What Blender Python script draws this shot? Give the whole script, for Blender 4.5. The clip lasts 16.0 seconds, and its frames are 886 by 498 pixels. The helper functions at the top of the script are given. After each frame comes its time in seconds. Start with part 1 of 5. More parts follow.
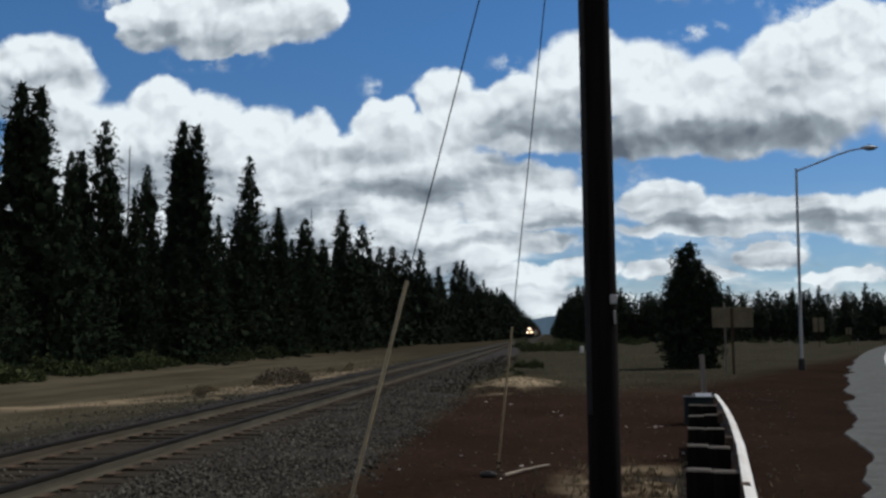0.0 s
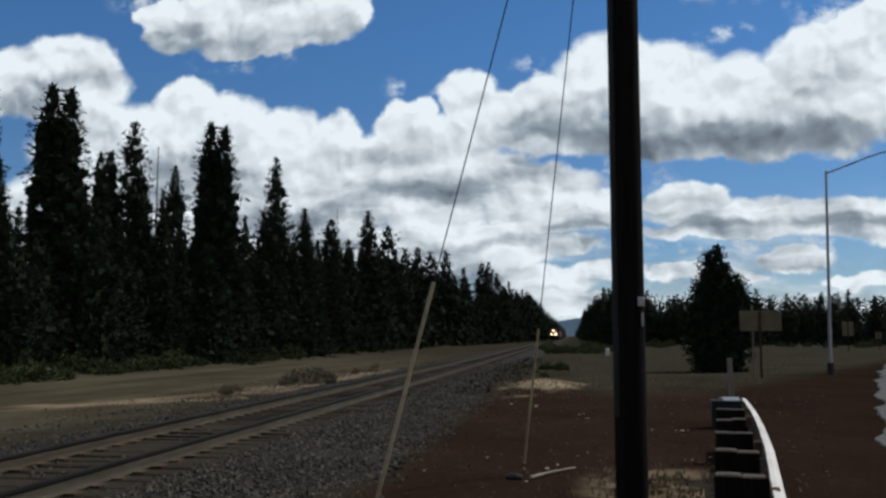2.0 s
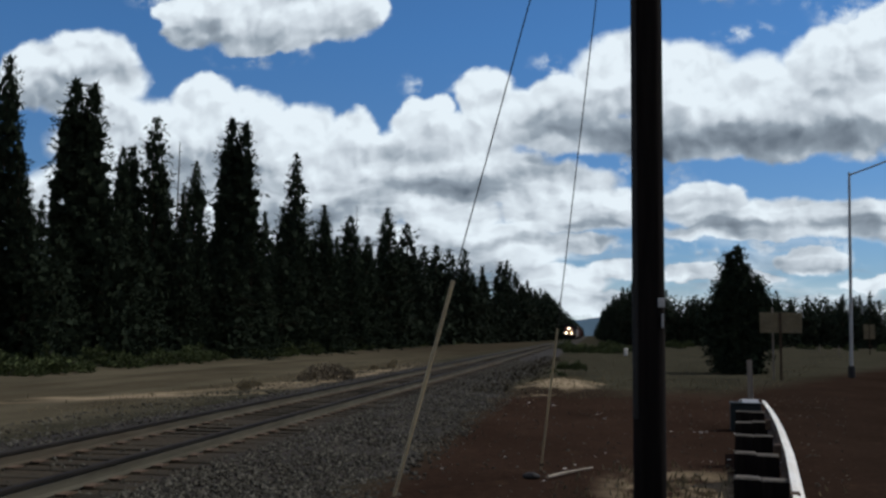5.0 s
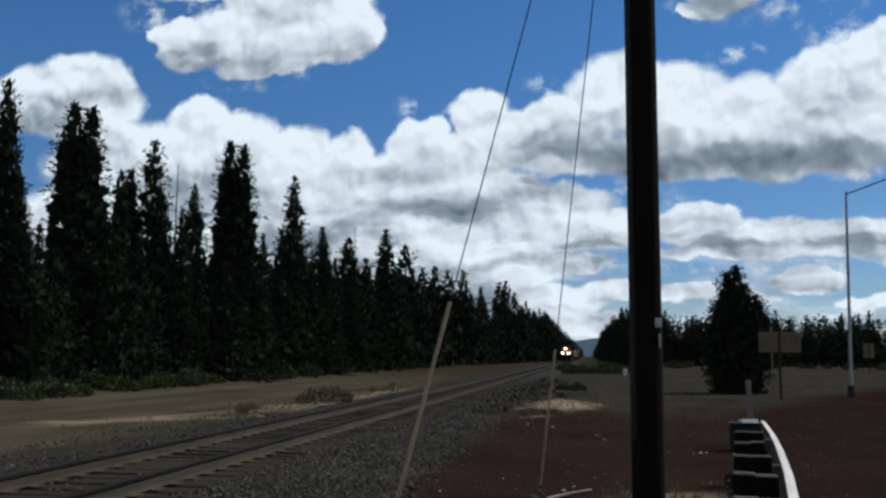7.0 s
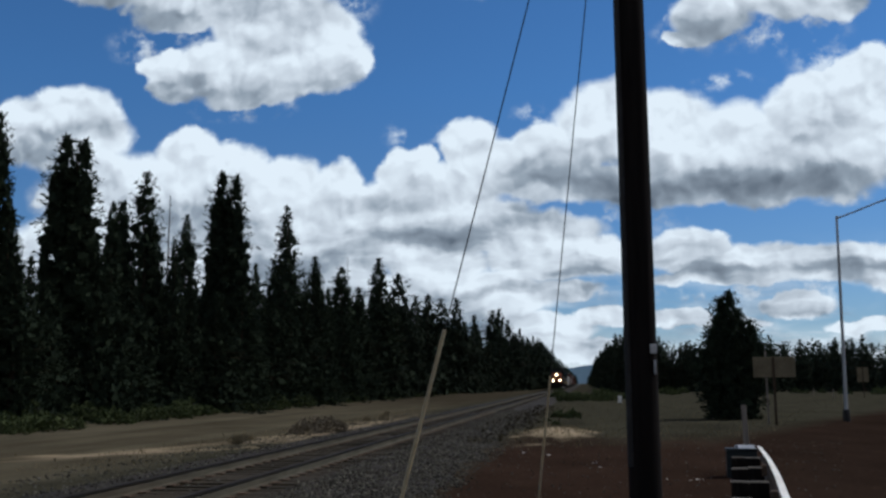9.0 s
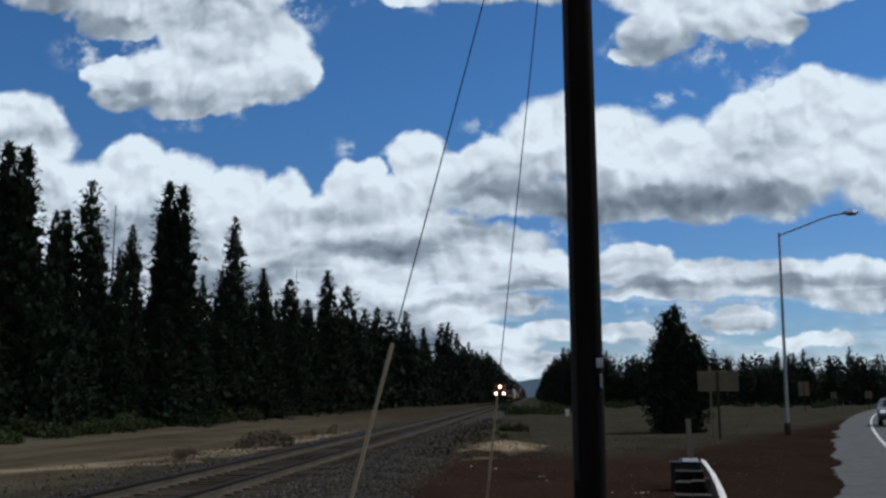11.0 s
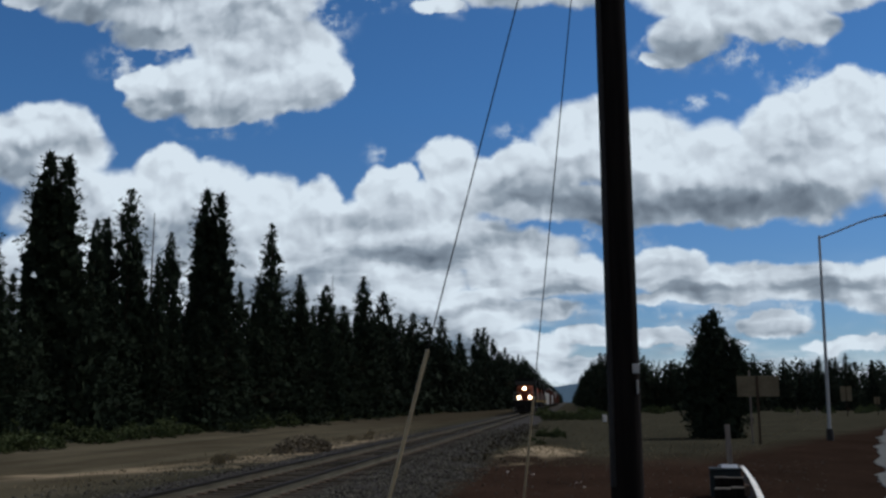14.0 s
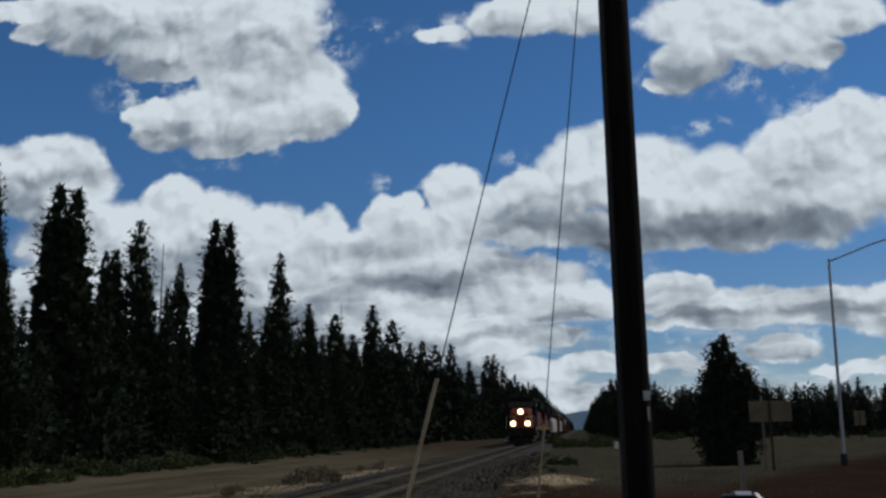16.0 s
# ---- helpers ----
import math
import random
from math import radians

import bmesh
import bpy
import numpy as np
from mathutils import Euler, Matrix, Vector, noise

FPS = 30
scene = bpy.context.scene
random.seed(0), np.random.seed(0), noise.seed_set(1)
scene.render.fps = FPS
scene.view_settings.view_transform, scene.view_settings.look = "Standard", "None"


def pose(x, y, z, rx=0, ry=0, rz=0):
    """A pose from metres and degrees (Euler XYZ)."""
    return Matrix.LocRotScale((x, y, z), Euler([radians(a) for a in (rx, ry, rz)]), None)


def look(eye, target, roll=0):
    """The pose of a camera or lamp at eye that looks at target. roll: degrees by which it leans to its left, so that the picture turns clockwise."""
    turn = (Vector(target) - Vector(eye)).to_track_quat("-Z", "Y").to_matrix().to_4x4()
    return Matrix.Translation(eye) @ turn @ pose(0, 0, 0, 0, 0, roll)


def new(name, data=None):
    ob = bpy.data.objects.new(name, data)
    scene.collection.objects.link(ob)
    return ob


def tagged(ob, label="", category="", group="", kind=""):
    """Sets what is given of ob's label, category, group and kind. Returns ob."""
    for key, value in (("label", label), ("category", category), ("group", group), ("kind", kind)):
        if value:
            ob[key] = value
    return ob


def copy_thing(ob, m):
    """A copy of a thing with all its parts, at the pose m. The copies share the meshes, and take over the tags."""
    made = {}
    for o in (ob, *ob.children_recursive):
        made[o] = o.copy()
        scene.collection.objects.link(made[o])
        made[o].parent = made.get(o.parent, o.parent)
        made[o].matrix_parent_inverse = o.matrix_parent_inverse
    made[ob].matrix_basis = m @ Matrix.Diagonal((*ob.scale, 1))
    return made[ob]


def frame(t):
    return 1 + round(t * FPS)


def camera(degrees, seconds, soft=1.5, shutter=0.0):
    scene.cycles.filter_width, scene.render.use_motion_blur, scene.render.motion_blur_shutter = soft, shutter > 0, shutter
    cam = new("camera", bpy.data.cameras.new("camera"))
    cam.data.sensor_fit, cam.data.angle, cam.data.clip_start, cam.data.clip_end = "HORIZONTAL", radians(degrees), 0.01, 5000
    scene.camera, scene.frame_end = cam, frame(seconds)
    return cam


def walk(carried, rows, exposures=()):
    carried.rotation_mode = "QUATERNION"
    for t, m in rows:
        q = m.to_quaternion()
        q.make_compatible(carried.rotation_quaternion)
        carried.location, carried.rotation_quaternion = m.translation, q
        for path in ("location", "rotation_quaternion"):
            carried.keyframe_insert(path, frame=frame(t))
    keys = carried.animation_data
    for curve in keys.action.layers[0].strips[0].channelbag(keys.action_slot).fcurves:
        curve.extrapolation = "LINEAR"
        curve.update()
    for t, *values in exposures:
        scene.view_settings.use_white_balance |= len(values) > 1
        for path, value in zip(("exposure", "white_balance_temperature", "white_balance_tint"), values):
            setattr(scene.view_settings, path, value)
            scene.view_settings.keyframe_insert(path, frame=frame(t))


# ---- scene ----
cam = camera(50.0, 16.0, soft=2.7)
EYE = 1.7
# seconds, metres aside and up, yaw, pitch, roll
TURNS = [
    (0, 0.000, 0.000, 6.18, 5.16, 0.53), (0.5, -0.006, 0.002, 6.42, 5.29, 0.39), (1, -0.006, 0.002, 6.83, 5.25, 0.46),
    (1.5, -0.010, 0.001, 7.46, 5.20, 0.22), (2, -0.016, 0.000, 7.67, 5.25, 0.12), (2.5, -0.026, -0.002, 7.90, 5.37, -0.10),
    (3, -0.029, 0.002, 7.98, 5.26, -0.33), (3.5, -0.029, 0.005, 8.12, 5.00, -0.61), (6, -0.017, 0.009, 9.04, 5.51, -0.42),
    (6.5, -0.010, 0.010, 8.91, 5.92, -0.22), (7, -0.009, 0.009, 8.68, 6.38, -0.30), (7.5, -0.009, 0.013, 8.86, 6.97, -0.09),
    (8, -0.015, 0.008, 8.77, 7.09, -0.24), (8.5, -0.013, 0.008, 8.60, 7.53, -0.08), (9, -0.019, 0.006, 8.32, 8.09, 0.35),
    (9.5, -0.023, 0.011, 8.24, 8.16, -0.73), (10, -0.011, 0.012, 7.11, 8.81, -0.42), (10.2, -0.010, 0.010, 6.57, 8.74, -0.25),
    (12.3, 0.011, 0.010, 4.74, 9.06, 0.55), (12.5, 0.017, 0.012, 5.03, 8.97, 0.56), (13, 0.013, 0.001, 6.29, 8.93, 0.45),
    (13.5, -0.029, 0.006, 6.99, 8.97, -1.17), (14, 0.002, 0.015, 7.43, 9.19, 0.32), (14.5, 0.027, 0.028, 6.38, 10.29, 1.32),
    (15, 0.019, 0.019, 6.26, 10.31, 0.84), (15.5, -0.004, 0.020, 7.28, 10.42, 0.33), (16, 0.005, 0.024, 8.04, 10.86, 0.90),
]
walk(cam, [(t, pose(x, 0, EYE + z, 90 + p, r, y)) for t, x, z, y, p, r in TURNS],
     exposures=[(0, 0.12, 6350, 10), (3.5, 0.12, 6250, 10), (7, 0.12, 6080, 10), (10, 0.05, 5950, 10), (12.5, -0.03, 5980, 10), (14.5, -0.12, 6020, 10), (16, -0.24, 6150, 10)])

# ---- world and sun ----
SUN_DIR = Vector((0.82, 0.50, 1.05)).normalized()
world = bpy.data.worlds.new("sky")
scene.world = world
world.use_nodes = True
wn, wl = world.node_tree.nodes, world.node_tree.links
sky = wn.new("ShaderNodeTexSky")
sky.sky_type, sky.sun_disc = "NISHITA", False
sky.sun_elevation = math.asin(SUN_DIR.z)
sky.sun_rotation = math.atan2(SUN_DIR.x, SUN_DIR.y)
sky.altitude, sky.dust_density, sky.air_density, sky.ozone_density = 1300, 0.3, 1.0, 2.0
tone = wn.new("ShaderNodeMix")
tone.data_type, tone.blend_type = "RGBA", "MULTIPLY"
tone.inputs[0].default_value = 1.0
tc = wn.new("ShaderNodeTexCoord")
ts = wn.new("ShaderNodeSeparateXYZ")
wl.new(tc.outputs["Generated"], ts.inputs[0])
tr_ = wn.new("ShaderNodeMapRange")
tr_.inputs[1].default_value, tr_.inputs[2].default_value = 0.03, 0.30
wl.new(ts.outputs[2], tr_.inputs[0])
tt = wn.new("ShaderNodeMix")
tt.data_type = "RGBA"
tt.inputs[6].default_value = (0.52, 0.62, 0.74, 1)
tt.inputs[7].default_value = (0.45, 0.76, 1.0, 1)
wl.new(tr_.outputs[0], tt.inputs[0])
wl.new(tt.outputs[2], tone.inputs[7])
wl.new(sky.outputs[0], tone.inputs[6])
# broken grey cloud over the rest of the sky, behind the camera and overhead
# unseen, added for warm grey fill light in place of blue
wc = wn.new("ShaderNodeTexCoord")
wnoise = wn.new("ShaderNodeTexNoise")
wnoise.inputs["Scale"].default_value, wnoise.inputs["Detail"].default_value = 3.2, 6
wl.new(wc.outputs["Generated"], wnoise.inputs["Vector"])
wsep = wn.new("ShaderNodeSeparateXYZ")
wl.new(wc.outputs["Generated"], wsep.inputs[0])
cover = wn.new("ShaderNodeMapRange")
for i, v in enumerate((0.40, 0.56, 0.0, 1.0)):
    cover.inputs[i + 1].default_value = v
wl.new(wnoise.outputs[0], cover.inputs[0])
rest = wn.new("ShaderNodeMapRange")
for i, v in enumerate((0.60, 0.45, 0.0, 1.0)):
    rest.inputs[i + 1].default_value = v
wl.new(wsep.outputs[1], rest.inputs[0])
both = wn.new("ShaderNodeMath")
both.operation = "MULTIPLY"
wl.new(cover.outputs[0], both.inputs[0])
wl.new(rest.outputs[0], both.inputs[1])
veil = wn.new("ShaderNodeMix")
veil.data_type = "RGBA"
veil.inputs[7].default_value = (4.2, 3.8, 3.3, 1)
wl.new(both.outputs[0], veil.inputs[0])
wl.new(tone.outputs[2], veil.inputs[6])
wl.new(veil.outputs[2], wn["Background"].inputs[0])
wn["Background"].inputs[1].default_value = 0.08
sun = new("sun", bpy.data.lights.new("sun", "SUN"))
sun.data.energy, sun.data.angle, sun.data.color = 2.2, radians(0.5), (1.0, 0.92, 0.80)
sun.matrix_world = look((0, 0, 60), Vector((0, 0, 60)) - SUN_DIR)


# ---- materials ----
def material(name, rough=0.8, metal=0.0):
    m = bpy.data.materials.new(name)
    m.use_nodes = True
    b = m.node_tree.nodes["Principled BSDF"]
    b.inputs["Roughness"].default_value, b.inputs["Metallic"].default_value = rough, metal
    b.inputs["Specular IOR Level"].default_value = 0.3 if rough < 0.7 else 0.08
    return m, m.node_tree.nodes, m.node_tree.links, b


def noise_node(nodes, links, scale, detail=4, rough=0.6, vec=None):
    n = nodes.new("ShaderNodeTexNoise")
    n.inputs["Scale"].default_value, n.inputs["Detail"].default_value, n.inputs["Roughness"].default_value = scale, detail, rough
    if vec is not None:
        links.new(vec, n.inputs["Vector"])
    return n.outputs[0]


def ramp(nodes, links, value, stops):
    r = nodes.new("ShaderNodeValToRGB")
    links.new(value, r.inputs[0])
    els = r.color_ramp.elements
    for i, (p, c) in enumerate(stops):
        e = els[i] if i < 2 else els.new(p)
        e.position, e.color = p, (*c, 1)
    return r.outputs[0]


def mix(nodes, links, fac, a, b, blend="MIX"):
    m = nodes.new("ShaderNodeMix")
    m.data_type, m.blend_type = "RGBA", blend
    for sock, v in ((m.inputs[0], fac), (m.inputs[6], a), (m.inputs[7], b)):
        if isinstance(v, (int, float)):
            sock.default_value = v
        elif isinstance(v, tuple):
            sock.default_value = (*v, 1)
        else:
            links.new(v, sock)
    return m.outputs[2]


def calc(nodes, links, op, *args):
    m = nodes.new("ShaderNodeMath")
    m.operation = op
    for i, v in enumerate(args):
        if isinstance(v, (int, float)):
            m.inputs[i].default_value = v
        else:
            links.new(v, m.inputs[i])
    return m.outputs[0]


def grain(name, dark, light, scale=6.0, rough=0.85, bump=0.3, metal=0.0, stretch=(1, 1, 1), stain=None, vary=0.0):
    """A surface with fine grain, larger stains and relief, at object scale."""
    m, n, l, b = material(name, rough, metal)
    co = n.new("ShaderNodeTexCoord")
    mp = n.new("ShaderNodeMapping")
    mp.inputs["Scale"].default_value = stretch
    l.new(co.outputs["Object"], mp.inputs[0])
    fine = noise_node(n, l, scale, 6, 0.65, mp.outputs[0])
    big = noise_node(n, l, scale * 0.12, 3, 0.5, mp.outputs[0])
    col = ramp(n, l, fine, [(0.3, dark), (0.7, light)])
    col = mix(n, l, ramp(n, l, big, [(0.45, (0, 0, 0)), (0.7, (0.6, 0.6, 0.6))]), col, stain or tuple(c * 0.6 for c in dark))
    if vary:
        info = n.new("ShaderNodeObjectInfo")
        v = calc(n, l, "MULTIPLY_ADD", info.outputs["Random"], vary, 1 - vary / 2)
        cc = n.new("ShaderNodeCombineXYZ")
        for i in range(3):
            l.new(v, cc.inputs[i])
        col = mix(n, l, 1.0, col, cc.outputs[0], "MULTIPLY")
    l.new(col, b.inputs["Base Color"])
    if bump:
        bp = n.new("ShaderNodeBump")
        bp.inputs["Strength"].default_value, bp.inputs["Distance"].default_value = bump, 0.02
        l.new(fine, bp.inputs["Height"])
        l.new(bp.outputs[0], b.inputs["Normal"])
    return m


def glow(name, colour, strength):
    m, n, l, b = material(name)
    b.inputs["Base Color"].default_value = (*colour, 1)
    b.inputs["Emission Color"].default_value = (*colour, 1)
    b.inputs["Emission Strength"].default_value = strength
    return m


def leaf_mat(name, dark, light):
    m, n, l, b = material(name, 1.0)
    b.inputs["Specular IOR Level"].default_value = 0.05
    geo = n.new("ShaderNodeNewGeometry")
    info = n.new("ShaderNodeObjectInfo")
    v = calc(n, l, "MULTIPLY_ADD", info.outputs["Random"], 0.35, calc(n, l, "MULTIPLY", geo.outputs["Random Per Island"], 0.65))
    l.new(ramp(n, l, v, [(0.1, dark), (0.9, light)]), b.inputs["Base Color"])
    return m


NEEDLE = leaf_mat("pine_needles", (0.016, 0.0235, 0.0155), (0.030, 0.042, 0.026))
FAR_NEEDLE = leaf_mat("far_pine_needles", (0.0155, 0.022, 0.0155), (0.027, 0.0365, 0.0235))
SAGE = leaf_mat("sagebrush_leaves", (0.034, 0.047, 0.021), (0.095, 0.118, 0.052))
DRYGRASS = leaf_mat("dry_grass_blades", (0.10, 0.085, 0.05), (0.26, 0.22, 0.14))
BARK = grain("bark", (0.03, 0.022, 0.016), (0.09, 0.065, 0.045), 9, 0.95, 0.6, stretch=(1, 1, 0.25))
DEADWOOD = grain("bare_dead_wood", (0.06, 0.055, 0.05), (0.16, 0.15, 0.14), 9, 0.95, 0.4, stretch=(1, 1, 0.2))
POLE_WOOD = grain("creosoted_pole_wood", (0.006, 0.005, 0.005), (0.017, 0.014, 0.013), 14, 0.95, 0.6, stretch=(1, 1, 0.06))
POST_WOOD = grain("shaded_creosoted_post_wood", (0.006, 0.005, 0.005), (0.026, 0.022, 0.019), 16, 0.9, 0.5, stretch=(1, 1, 0.15), vary=0.3)
SUNLIT_END_GRAIN = grain("sunlit_weathered_end_grain", (0.07, 0.063, 0.055), (0.17, 0.155, 0.135), 30, 0.9, 0.4)
TIE_WOOD = grain("railway_tie_wood", (0.015, 0.012, 0.008), (0.058, 0.049, 0.034), 12, 0.92, 0.6, stretch=(0.15, 1, 1), vary=0.5)
STAKE_WOOD = grain("grey_stake", (0.15, 0.13, 0.11), (0.27, 0.24, 0.21), 20, 0.85, 0.3, stretch=(1, 1, 0.1))
RUST_AND_SHADE = grain("rusty_steel_and_back_shade", (0.05, 0.032, 0.022), (0.15, 0.11, 0.08), 25, 0.8, 0.2, 0.0, stretch=(1, 0.1, 1))
RAILWEB = grain("dusty_rail_web", (0.048, 0.044, 0.033), (0.104, 0.097, 0.074), 9, 0.9, 0.2, 0.0, stretch=(1, 0.12, 1), stain=(0.070, 0.052, 0.036))
RAILTOP = grain("dull_rail_head", (0.012, 0.011, 0.010), (0.034, 0.030, 0.026), 25, 0.75, 0.03, 0.0, stretch=(1, 0.05, 1))
GALV = grain("galvanised_steel", (0.30, 0.31, 0.32), (0.46, 0.47, 0.48), 18, 0.5, 0.1, 0.6, stretch=(1, 1, 0.3))
BEAM = grain("guardrail_steel", (0.74, 0.73, 0.69), (0.86, 0.85, 0.81), 14, 0.6, 0.1, 0.0, stain=(0.58, 0.53, 0.46))
GUARD = grain("faded_guy_guard_plastic", (0.44, 0.36, 0.22), (0.58, 0.49, 0.31), 20, 0.6, 0.15, stain=(0.30, 0.25, 0.17))
WIRE = grain("steel_strand", (0.015, 0.015, 0.015), (0.04, 0.04, 0.04), 60, 0.8, 0.2)
SIGNBACK = grain("brown_sign_back", (0.145, 0.122, 0.078), (0.205, 0.176, 0.118), 8, 0.7, 0.1)
WHITE = grain("white_paint", (0.62, 0.62, 0.60), (0.82, 0.82, 0.80), 10, 0.6, 0.1)
BLUEBOX = grain("blue_green_enamel", (0.004, 0.009, 0.011), (0.007, 0.016, 0.018), 10, 0.6, 0.1)
DARK = grain("dark_plastic", (0.012, 0.012, 0.013), (0.03, 0.03, 0.03), 15, 0.6, 0.1)
STONE = grain("ballast_stone", (0.07, 0.068, 0.066), (0.20, 0.195, 0.185), 5, 0.9, 0.5, stain=(0.05, 0.045, 0.04))
STONE_N = STONE.node_tree
isl = STONE_N.nodes.new("ShaderNodeNewGeometry")
pb = STONE_N.nodes["Principled BSDF"]
STONE_N.links.new(ramp(STONE_N.nodes, STONE_N.links, isl.outputs["Random Per Island"],
                       [(0.0, (0.026, 0.0245, 0.020)), (0.7, (0.075, 0.071, 0.058)), (1.0, (0.135, 0.128, 0.106))]), pb.inputs["Base Color"])
ORANGE = grain("orange_enamel", (0.15, 0.030, 0.006), (0.22, 0.045, 0.009), 3, 0.45, 0.05, stain=(0.22, 0.07, 0.03))
DKGREEN = grain("dark_green_enamel", (0.006, 0.008, 0.007), (0.014, 0.017, 0.014), 3, 0.85, 0.05)
BLACK = grain("sooty_black_steel", (0.010, 0.010, 0.010), (0.03, 0.028, 0.026), 4, 0.7, 0.2)
YELLOW = grain("yellow_stripe_paint", (0.55, 0.36, 0.04), (0.7, 0.48, 0.06), 8, 0.5, 0.05)
BROWNCAR = grain("boxcar_red_paint", (0.06, 0.022, 0.015), (0.11, 0.04, 0.028), 2, 0.7, 0.15)
REEFER = grain("white_railcar_paint", (0.55, 0.55, 0.54), (0.75, 0.75, 0.74), 1.5, 0.6, 0.05, stain=(0.4, 0.38, 0.35))
CARPAINT = grain("silver_car_paint", (0.16, 0.17, 0.175), (0.21, 0.22, 0.225), 3, 0.35, 0.0, 0.3)
TYRE = grain("tyre_rubber", (0.010, 0.010, 0.010), (0.022, 0.022, 0.022), 30, 0.9, 0.2)
HEADLIGHT = glow("headlight_glow", (1.0, 0.84, 0.58), 8.0)
CARLIGHT = glow("car_headlight_glow", (0.95, 0.97, 1.0), 0.35)
HALO_GLOW = glow("lamp_reflector_glow", (1.0, 0.42, 0.10), 0.55)

gl, gn, gk, gb = material("window_glass", 0.08)
gb.inputs["Base Color"].default_value = (0.02, 0.025, 0.03, 1)
GLASS = gl


def ground_material():
    m, n, l, b = material("cinder_and_dry_grass_ground", 1.0)
    b.inputs["Specular IOR Level"].default_value = 0.0
    co = n.new("ShaderNodeTexCoord").outputs["Object"]
    xyz = n.new("ShaderNodeSeparateXYZ")
    l.new(co, xyz.inputs[0])
    x, y = xyz.outputs[0], xyz.outputs[1]
    wob = calc(n, l, "SUBTRACT", noise_node(n, l, 0.5, 5, 0.6, co), 0.5)
    big = noise_node(n, l, 0.10, 4, 0.55, co)
    fine = noise_node(n, l, 9.0, 6, 0.7, co)
    mid = noise_node(n, l, 1.6, 5, 0.6, co)
    w2 = calc(n, l, "MULTIPLY", wob, 2.6)
    xw = calc(n, l, "ADD", x, w2)
    yw = calc(n, l, "ADD", y, calc(n, l, "MULTIPLY", wob, 11.0))

    def step(v, a, c):
        r = n.new("ShaderNodeMapRange")
        r.inputs[1].default_value, r.inputs[2].default_value = a, c
        l.new(v, r.inputs[0])
        return r.outputs[0]

    # red cinder shoulder
    red = mix(n, l, mid, ramp(n, l, fine, [(0.3, (0.015, 0.0095, 0.0070)), (0.75, (0.055, 0.0345, 0.0255))]), (0.033, 0.0203, 0.0148))
    trodden = step(calc(n, l, "SUBTRACT", xw, calc(n, l, "MULTIPLY", y, 0.148)), -0.2, 1.6)
    red = mix(n, l, calc(n, l, "MULTIPLY", trodden, 0.6), red, mix(n, l, fine, (0.011, 0.0078, 0.0060), (0.031, 0.0212, 0.0160)))
    specks = noise_node(n, l, 22.0, 2, 0.5, co)
    red = mix(n, l, ramp(n, l, specks, [(0.70, (0, 0, 0)), (0.76, (0.5, 0.5, 0.5))]), red, (0.15, 0.11, 0.09))
    straw = noise_node(n, l, 1.1, 4, 0.7, co)
    red = mix(n, l, ramp(n, l, straw, [(0.60, (0, 0, 0)), (0.72, (0.35, 0.35, 0.35))]), red, (0.085, 0.056, 0.036))
    # dry grass and tan dirt
    grass = mix(n, l, big, ramp(n, l, fine, [(0.3, (0.021, 0.020, 0.014)), (0.75, (0.086, 0.080, 0.060))]), (0.040, 0.039, 0.026))
    tan = mix(n, l, mid, ramp(n, l, fine, [(0.25, (0.058, 0.051, 0.034)), (0.75, (0.132, 0.117, 0.082))]), (0.090, 0.080, 0.055))
    tracks = n.new("ShaderNodeTexNoise")
    st = n.new("ShaderNodeMapping")
    st.inputs["Scale"].default_value = (0.55, 0.012, 1)
    l.new(co, st.inputs[0])
    l.new(st.outputs[0], tracks.inputs["Vector"])
    tracks.inputs["Scale"].default_value = 1.0
    tan = mix(n, l, ramp(n, l, tracks.outputs[0], [(0.42, (0, 0, 0)), (0.62, (0.6, 0.6, 0.6))]), tan, (0.054, 0.045, 0.029))
    pale = mix(n, l, fine, (0.15, 0.119, 0.078), (0.38, 0.305, 0.205))
    near = step(yw, 33.0, 26.0)
    shoulder = step(calc(n, l, "SUBTRACT", xw, calc(n, l, "MULTIPLY_ADD", yw, 0.45, -9.4)), -1.2, 0.9)
    right = step(x, -3.0, -2.0)
    redmask = calc(n, l, "MULTIPLY", calc(n, l, "MAXIMUM", near, shoulder), right)
    col = mix(n, l, redmask, grass, red)
    left = step(xw, -9.3, -10.4)
    # shade under the wood's edge, put into the ground colour as dark green
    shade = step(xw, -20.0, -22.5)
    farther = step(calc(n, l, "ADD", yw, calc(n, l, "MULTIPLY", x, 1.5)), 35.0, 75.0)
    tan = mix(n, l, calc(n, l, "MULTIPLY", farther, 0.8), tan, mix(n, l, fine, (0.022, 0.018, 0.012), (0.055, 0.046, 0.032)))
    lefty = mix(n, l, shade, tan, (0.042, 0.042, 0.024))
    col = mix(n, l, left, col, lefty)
    # pale straw strip beside the track bed
    bank = calc(n, l, "MAXIMUM", calc(n, l, "MULTIPLY", calc(n, l, "SUBTRACT", 46.0, y), 0.0417), 0.0)
    bank = calc(n, l, "MULTIPLY_ADD", calc(n, l, "POWER", bank, 6.0), 3.4, 9.2)
    away = calc(n, l, "ABSOLUTE", calc(n, l, "ADD", calc(n, l, "MULTIPLY_ADD", wob, 2.6, x), bank))
    strip = step(away, 1.5, 0.35)
    strip = calc(n, l, "MULTIPLY", strip, ramp(n, l, noise_node(n, l, 0.35, 3, 0.6, co), [(0.36, (0, 0, 0)), (0.56, (1, 1, 1))]))
    strip = calc(n, l, "MULTIPLY", strip, step(yw, 58.0, 46.0))
    col = mix(n, l, strip, col, pale)
